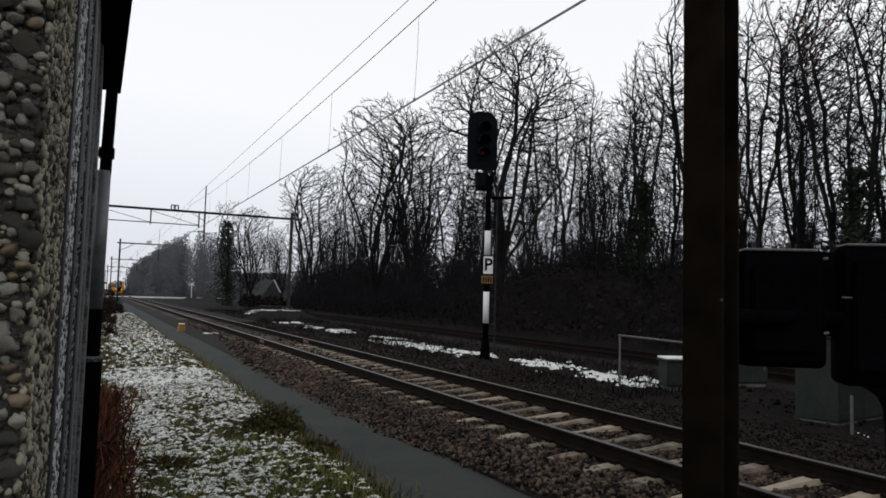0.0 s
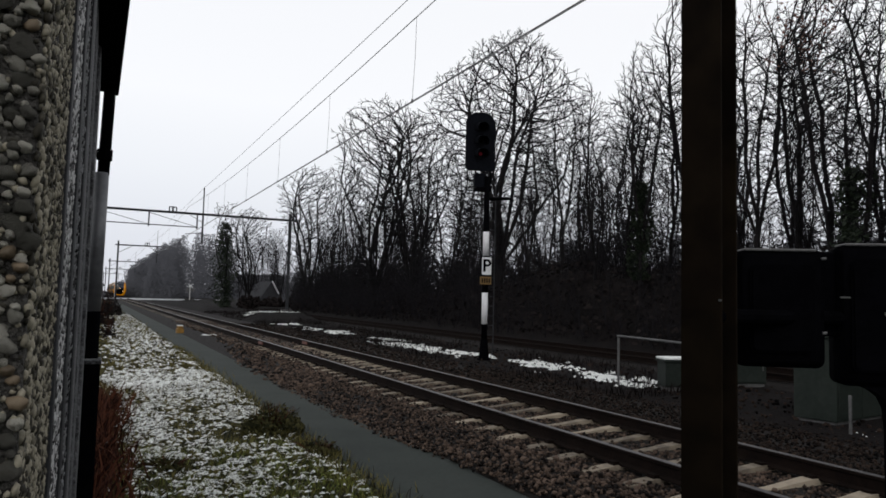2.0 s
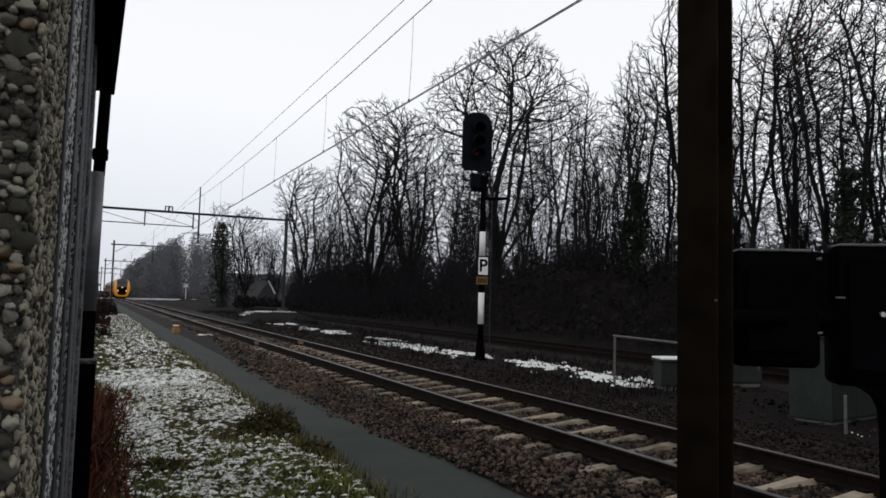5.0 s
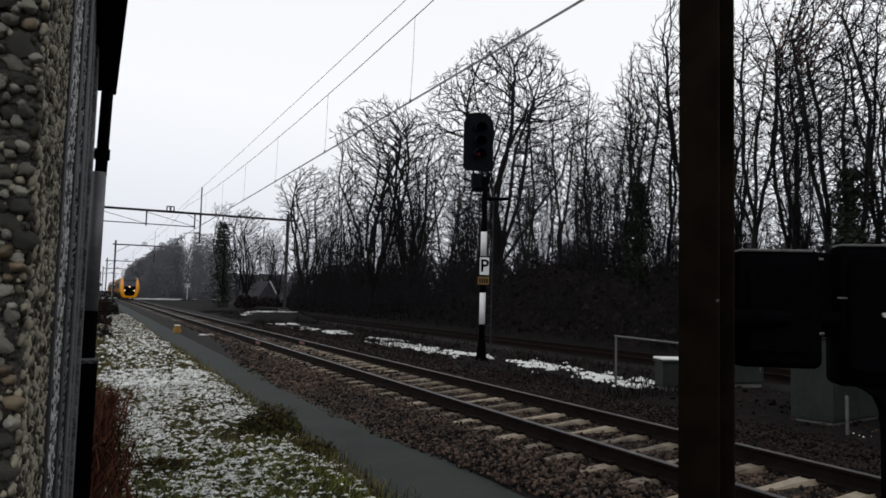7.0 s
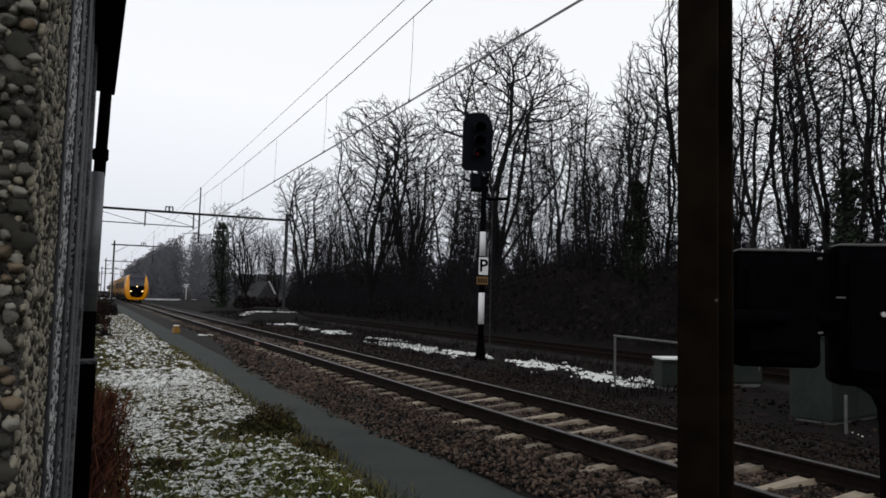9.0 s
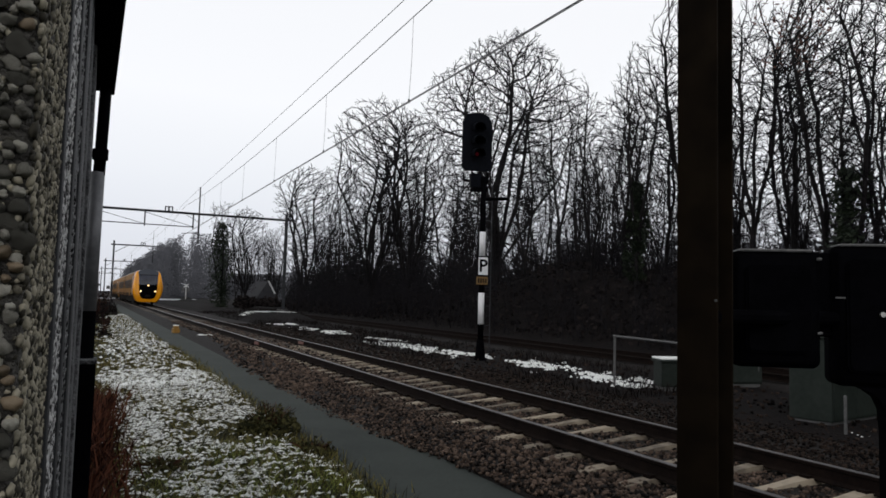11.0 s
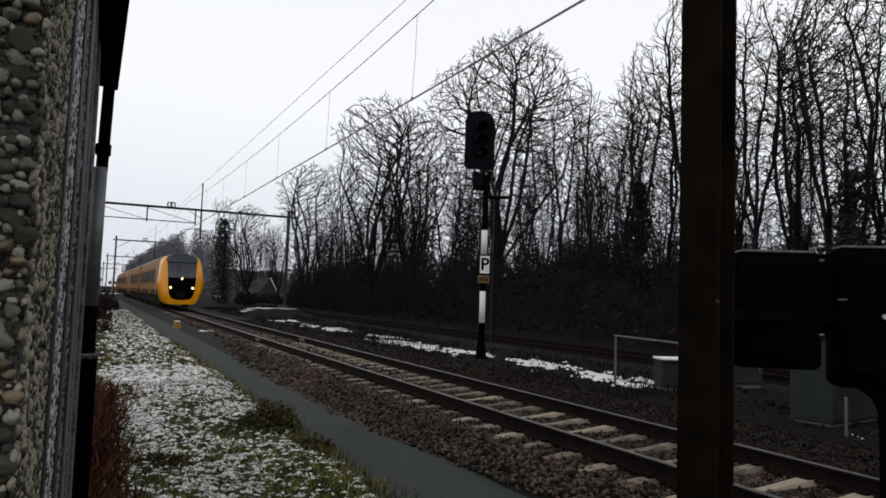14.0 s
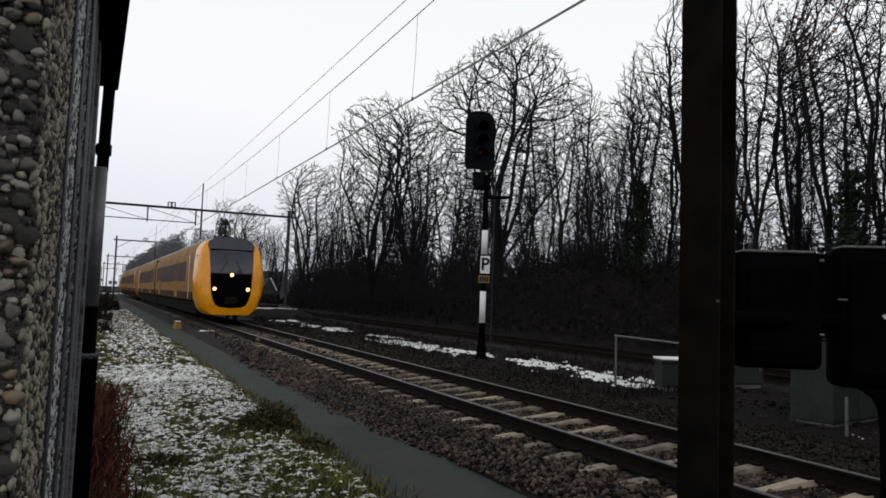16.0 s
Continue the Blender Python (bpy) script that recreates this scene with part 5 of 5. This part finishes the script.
def on_bed(rng, y0, y1, x0=3.4, x1=7.45):
    x, y = rng.uniform(x0, x1), y0 + (y1 - y0) * rng.random() ** 1.25
    if x < 3.44 + bed_edge(y) + 0.10 * noise.noise((y * 1.7, 2, 2)):
        return None
    if x < 3.4 + 1.05 * smooth_step(15, 30, y) + 0.5 * (rng.random() - 0.5):
        return None
    if abs(abs(x - 5.9) - 0.752) < 0.06:
        return None
    off = (y - 0.1 + 0.3) % 0.6 - 0.3
    if abs(x - 5.9) < 1.28 and abs(off) < 0.10 and rng.random() < (0.12 if abs(x - 5.9) > 0.95 else 0.95):
        return None
    z = bed_z(x) if x < 8.6 else -0.355 + 0.02 * rng.random()
    if abs(x - 5.9) < 0.7:
        z -= 0.006
    return x, y, z + rng.uniform(-0.012, 0.022)


stones("ballast_stones", 26000, lambda r: on_bed(r, 3.2, 16), (0.014, 0.028), 1, "loose angular brown-grey ballast stones")
stones("ballast_stones_far", 9000, lambda r: on_bed(r, 14, 46), (0.03, 0.055), 2, "loose angular brown-grey ballast stones")
stones("ballast_stones_old", 13000, lambda r: on_bed(r, 3.2, 16, 7.45, 10.6), (0.015, 0.030), 11, "darker ballast stones beyond the track", M_DARKSTONE)
stones("ballast_stones_old_far", 5000, lambda r: on_bed(r, 14, 46, 7.45, 10.6), (0.03, 0.055), 12, "darker ballast stones beyond the track", M_DARKSTONE)
stones("ballast_stones_side", 4000, lambda r: (r.uniform(10.2, 17.4), r.uniform(5, 40), -0.30 + r.uniform(-0.02, 0.03)), (0.025, 0.05), 3, "scattered stones by the side track", M_DARKSTONE)


def near_stones():
    """Loose stones on the near shoulder of the bed, each one a piece of its own."""
    rng = random.Random(61)
    shapes = []
    for i in range(7):
        bm = bmesh.new()
        bmesh.ops.create_cube(bm, size=2.0)
        bmesh.ops.bevel(bm, geom=list(bm.edges), offset=0.35, segments=1, affect="EDGES")
        for v in bm.verts:
            v.co *= 1 + 0.55 * noise.noise(v.co * 0.9 + Vector((i * 5.0, 0, 0)))
        me = bpy.data.meshes.new("stone")
        bm.to_mesh(me)
        bm.free()
        me.materials.append(M_STONEPIECE)
        shapes.append(me)
    made = 0
    while made < 300:
        x, y = rng.uniform(3.95, 4.95), rng.uniform(3.4, 8.0)
        if x < 3.6 + bed_edge(y):
            continue
        ob = new("stone", rng.choice(shapes))
        ob.parent = BED
        r = rng.uniform(0.012, 0.024)
        ob.matrix_basis = Matrix.LocRotScale((x, y, bed_z(x) + 0.014), Euler((rng.uniform(0, 6), rng.uniform(0, 6), 0)), (r * 1.2, r, r * 0.8))
        made += 1


M_STONEPIECE = mat("loose_ballast_stone", (0.008, 0.006, 0.0048), (0.16, 0.112, 0.085), 12, 0.85, objrand=0.7, spec=0.15, split=(0.28, 0.9))
near_stones()


M_PINKISH = mat("reddish_insulator", (0.10, 0.045, 0.035), (0.18, 0.08, 0.06), 6, 0.8)


# ---- sleepers ----
def build_sleepers():
    src = None
    meshes = {}
    for k in range(300):
        y = 0.1 + 0.6 * (k + 4)
        kind = "wood" if y > 24.5 else "concrete"
        if kind not in meshes:
            bm = sleeper_mesh(kind, kind == "wood")
            ob = part("sleeper", bm, M_OLDWOOD if kind == "wood" else M_CONCRETE, track, "dark worn sleeper" if kind == "wood" else "pale concrete sleeper")
            meshes[kind] = ob.data
        else:
            ob = new("sleeper", meshes[kind])
            ob.parent = track
        ob.matrix_basis = pose(random.uniform(-0.015, 0.015), y, random.uniform(-0.006, 0.004), 0, 0, random.uniform(-0.5, 0.5))
    clip = bmesh.new()
    for k in range(40):
        y = 0.1 + 0.6 * (k + 4)
        for s in (-1, 1):
            for o in (-0.1, 0.1):
                add_box(clip, (s * 0.752 + o - 0.035, y - 0.05, -0.168), (s * 0.752 + o + 0.035, y + 0.05, -0.13))
    for s in (-1, 1):
        for o in (-0.045, 0.045):
            part("joint_plate", box((s * 0.752 + o - 0.018, 24.0, -0.135), (s * 0.752 + o + 0.018, 24.6, -0.04), 0.004), M_PINKISH, track, "reddish insulated rail joint plate")
    part("rail_clips", clip, M_RAIL, track, "rusty rail clips")
    old = sleeper_mesh("wood", True)
    me = None
    for k in range(70):
        if me is None:
            ob = part("sleeper", old, M_OLDWOOD, side_track, "rotten dark sleeper")
            me = ob.data
        else:
            ob = new("sleeper", me)
            ob.parent = side_track
        ob.matrix_basis = pose(0, 4 + 0.65 * k, -0.03, 0, 0, random.uniform(-2, 2))


build_sleepers()


# ---- pebbles of the relay house ----
def build_pebbles():
    rng = random.Random(17)
    shapes = []
    for i in range(8):
        bm = bmesh.new()
        bmesh.ops.create_icosphere(bm, subdivisions=1 if i > 3 else 2, radius=1.0)
        for v in bm.verts:
            v.co *= 1 + 0.5 * noise.noise(v.co * 1.3 + Vector((i * 7.0, 0, 0)))
        me = bpy.data.meshes.new("pebble")
        bm.to_mesh(me)
        bm.free()
        me.materials.append(M_PEBBROWN if i in (2, 6) else M_PEBBLE)
        me.polygons.foreach_set("use_smooth", [True] * len(me.polygons))
        shapes.append(me)
    pier = next(o for o in HOUSE.children if o.name.startswith("corner_pier"))
    count = 0

    def put(x, y, z, sx, sy, sz, me, rot):
        ob = new("pebble", me)
        ob.parent = pier
        ob.matrix_basis = Matrix.LocRotScale((x, y, z), Euler(rot), (sx, sy, sz))

    # front face, seen squarely
    placed = []
    tries = 0
    while count < 300 and tries < 60000:
        tries += 1
        x, z = rng.uniform(-0.150, -0.064), rng.uniform(1.15, 2.0)
        k = rng.random() ** 1.5
        w, h = 0.004 + 0.0125 * k * rng.uniform(0.8, 1.2), 0.004 + 0.0075 * k * rng.uniform(0.7, 1.3)
        if any(abs(x - a) < 0.62 * (w + c) and abs(z - b) < 0.62 * (h + d) for a, b, c, d in placed):
            continue
        placed.append((x, z, w, h))
        put(x, 0.838, z, w, rng.uniform(0.005, 0.012), h, shapes[rng.choice((0, 0, 1, 1, 3, 3, 2))], (rng.uniform(-0.3, 0.3), rng.uniform(-0.6, 0.6), 0))
        count += 1
    # flank, seen at a slant: small pebbles, joined
    V, F = [], []
    bm = bmesh.new()
    bmesh.ops.create_icosphere(bm, subdivisions=1, radius=1.0)
    base = [v.co.copy() for v in bm.verts]
    tri = [[v.index for v in f.verts] for f in bm.faces]
    bm.free()
    for i in range(4400):
        y, z = 0.84 + 0.575 * rng.random(), rng.uniform(0.95, 2.3)
        r = rng.uniform(0.003, 0.0085)
        k = len(V)
        q = Euler((rng.uniform(0, 3), 0.2, 0)).to_matrix()
        for c in base:
            v = q @ Vector((c.x * r * 0.65, c.y * r * 1.3, c.z * r)) * rng.uniform(0.75, 1.15)
            V.append((-0.0615 + v.x, y + v.y, z + v.z))
        F += [[k + j for j in f] for f in tri]
    # small stones filling the front between the large pebbles
    for i in range(620):
        x, z = rng.uniform(-0.152, -0.063), rng.uniform(1.1, 2.05)
        r = rng.uniform(0.002, 0.0055)
        k = len(V)
        q = Euler((rng.uniform(0, 3), rng.uniform(0, 3), 0)).to_matrix()
        for c in base:
            v = q @ Vector((c.x * r * 1.2, c.y * r * 0.8, c.z * r)) * rng.uniform(0.75, 1.15)
            V.append((x + v.x, 0.839 + v.y, z + v.z))
        F += [[k + j for j in f] for f in tri]
    dash = pydata("pebble_dash", V, F, M_DASH, HOUSE, "small grey pebbles pressed in mortar", True)
    dash["kind"] = "stuff"
    V, F = [], []
    for i in range(4200):
        y, z = 1.55 + 0.48 * rng.random(), rng.uniform(0.7, 2.6)
        r = rng.uniform(0.003, 0.010)
        k = len(V)
        q = Euler((rng.uniform(0, 3), 0.2, 0)).to_matrix()
        for c in base:
            v = q @ Vector((c.x * r * 0.45, c.y * r * 1.5, c.z * r))
            V.append((-0.0625 + v.x, y + v.y, z + v.z))
        F += [[k + j for j in f] for f in tri]
    VP, FP = [], []
    for i in range(2200):
        y, z = rng.uniform(2.27, 4.2), rng.uniform(0.3, 2.85)
        if 2.77 < y < 3.1:
            continue
        r = rng.uniform(0.003, 0.008)
        k = len(VP)
        q = Euler((rng.uniform(0, 3), 0.2, 0)).to_matrix()
        for c in base:
            v = q @ Vector((c.x * r * 0.4, c.y * r * 1.5, c.z * r))
            VP.append((-0.0600 + v.x, y + v.y, z + v.z))
        FP += [[k + j for j in f] for f in tri]
    worn = pydata("panel_grit", VP, FP, M_PANELGRIT, HOUSE, "dark grit showing on the panels", True)
    worn["kind"] = "stuff"
    grit = pydata("grit", V, F, M_GRITSTONE, HOUSE, "sparkling grey grit of the concrete strip", True)
    grit["kind"] = "stuff"


M_GRITSTONE = mat("pale_grit", (0.012, 0.012, 0.012), (0.46, 0.46, 0.45), 20, 0.6, island=1.0, spec=0.3)
M_PANELGRIT = mat("dark_panel_grit", (0.01, 0.01, 0.011), (0.30, 0.304, 0.31), 20, 0.7, island=1.0, spec=0.2)
M_DASH = mat("small_grey_pebbles", (0.028, 0.025, 0.017), (0.30, 0.275, 0.205), 20, 0.8, island=0.8, spec=0.3)
build_pebbles()


# ---- motion ----
def motions():
    walk(train, [(t, pose(5.9, y, 0)) for t, y in (
        (0.0, 236.0), (1.75, 209.2), (3.5, 183.4), (5.25, 158.8), (7.0, 135.4), (9.0, 110.4), (10.25, 95.8), (11.5, 82.0),
        (12.5, 71.2), (13.5, 60.6), (14.5, 50.1), (15.2, 42.8), (16.0, 34.6))])


motions()
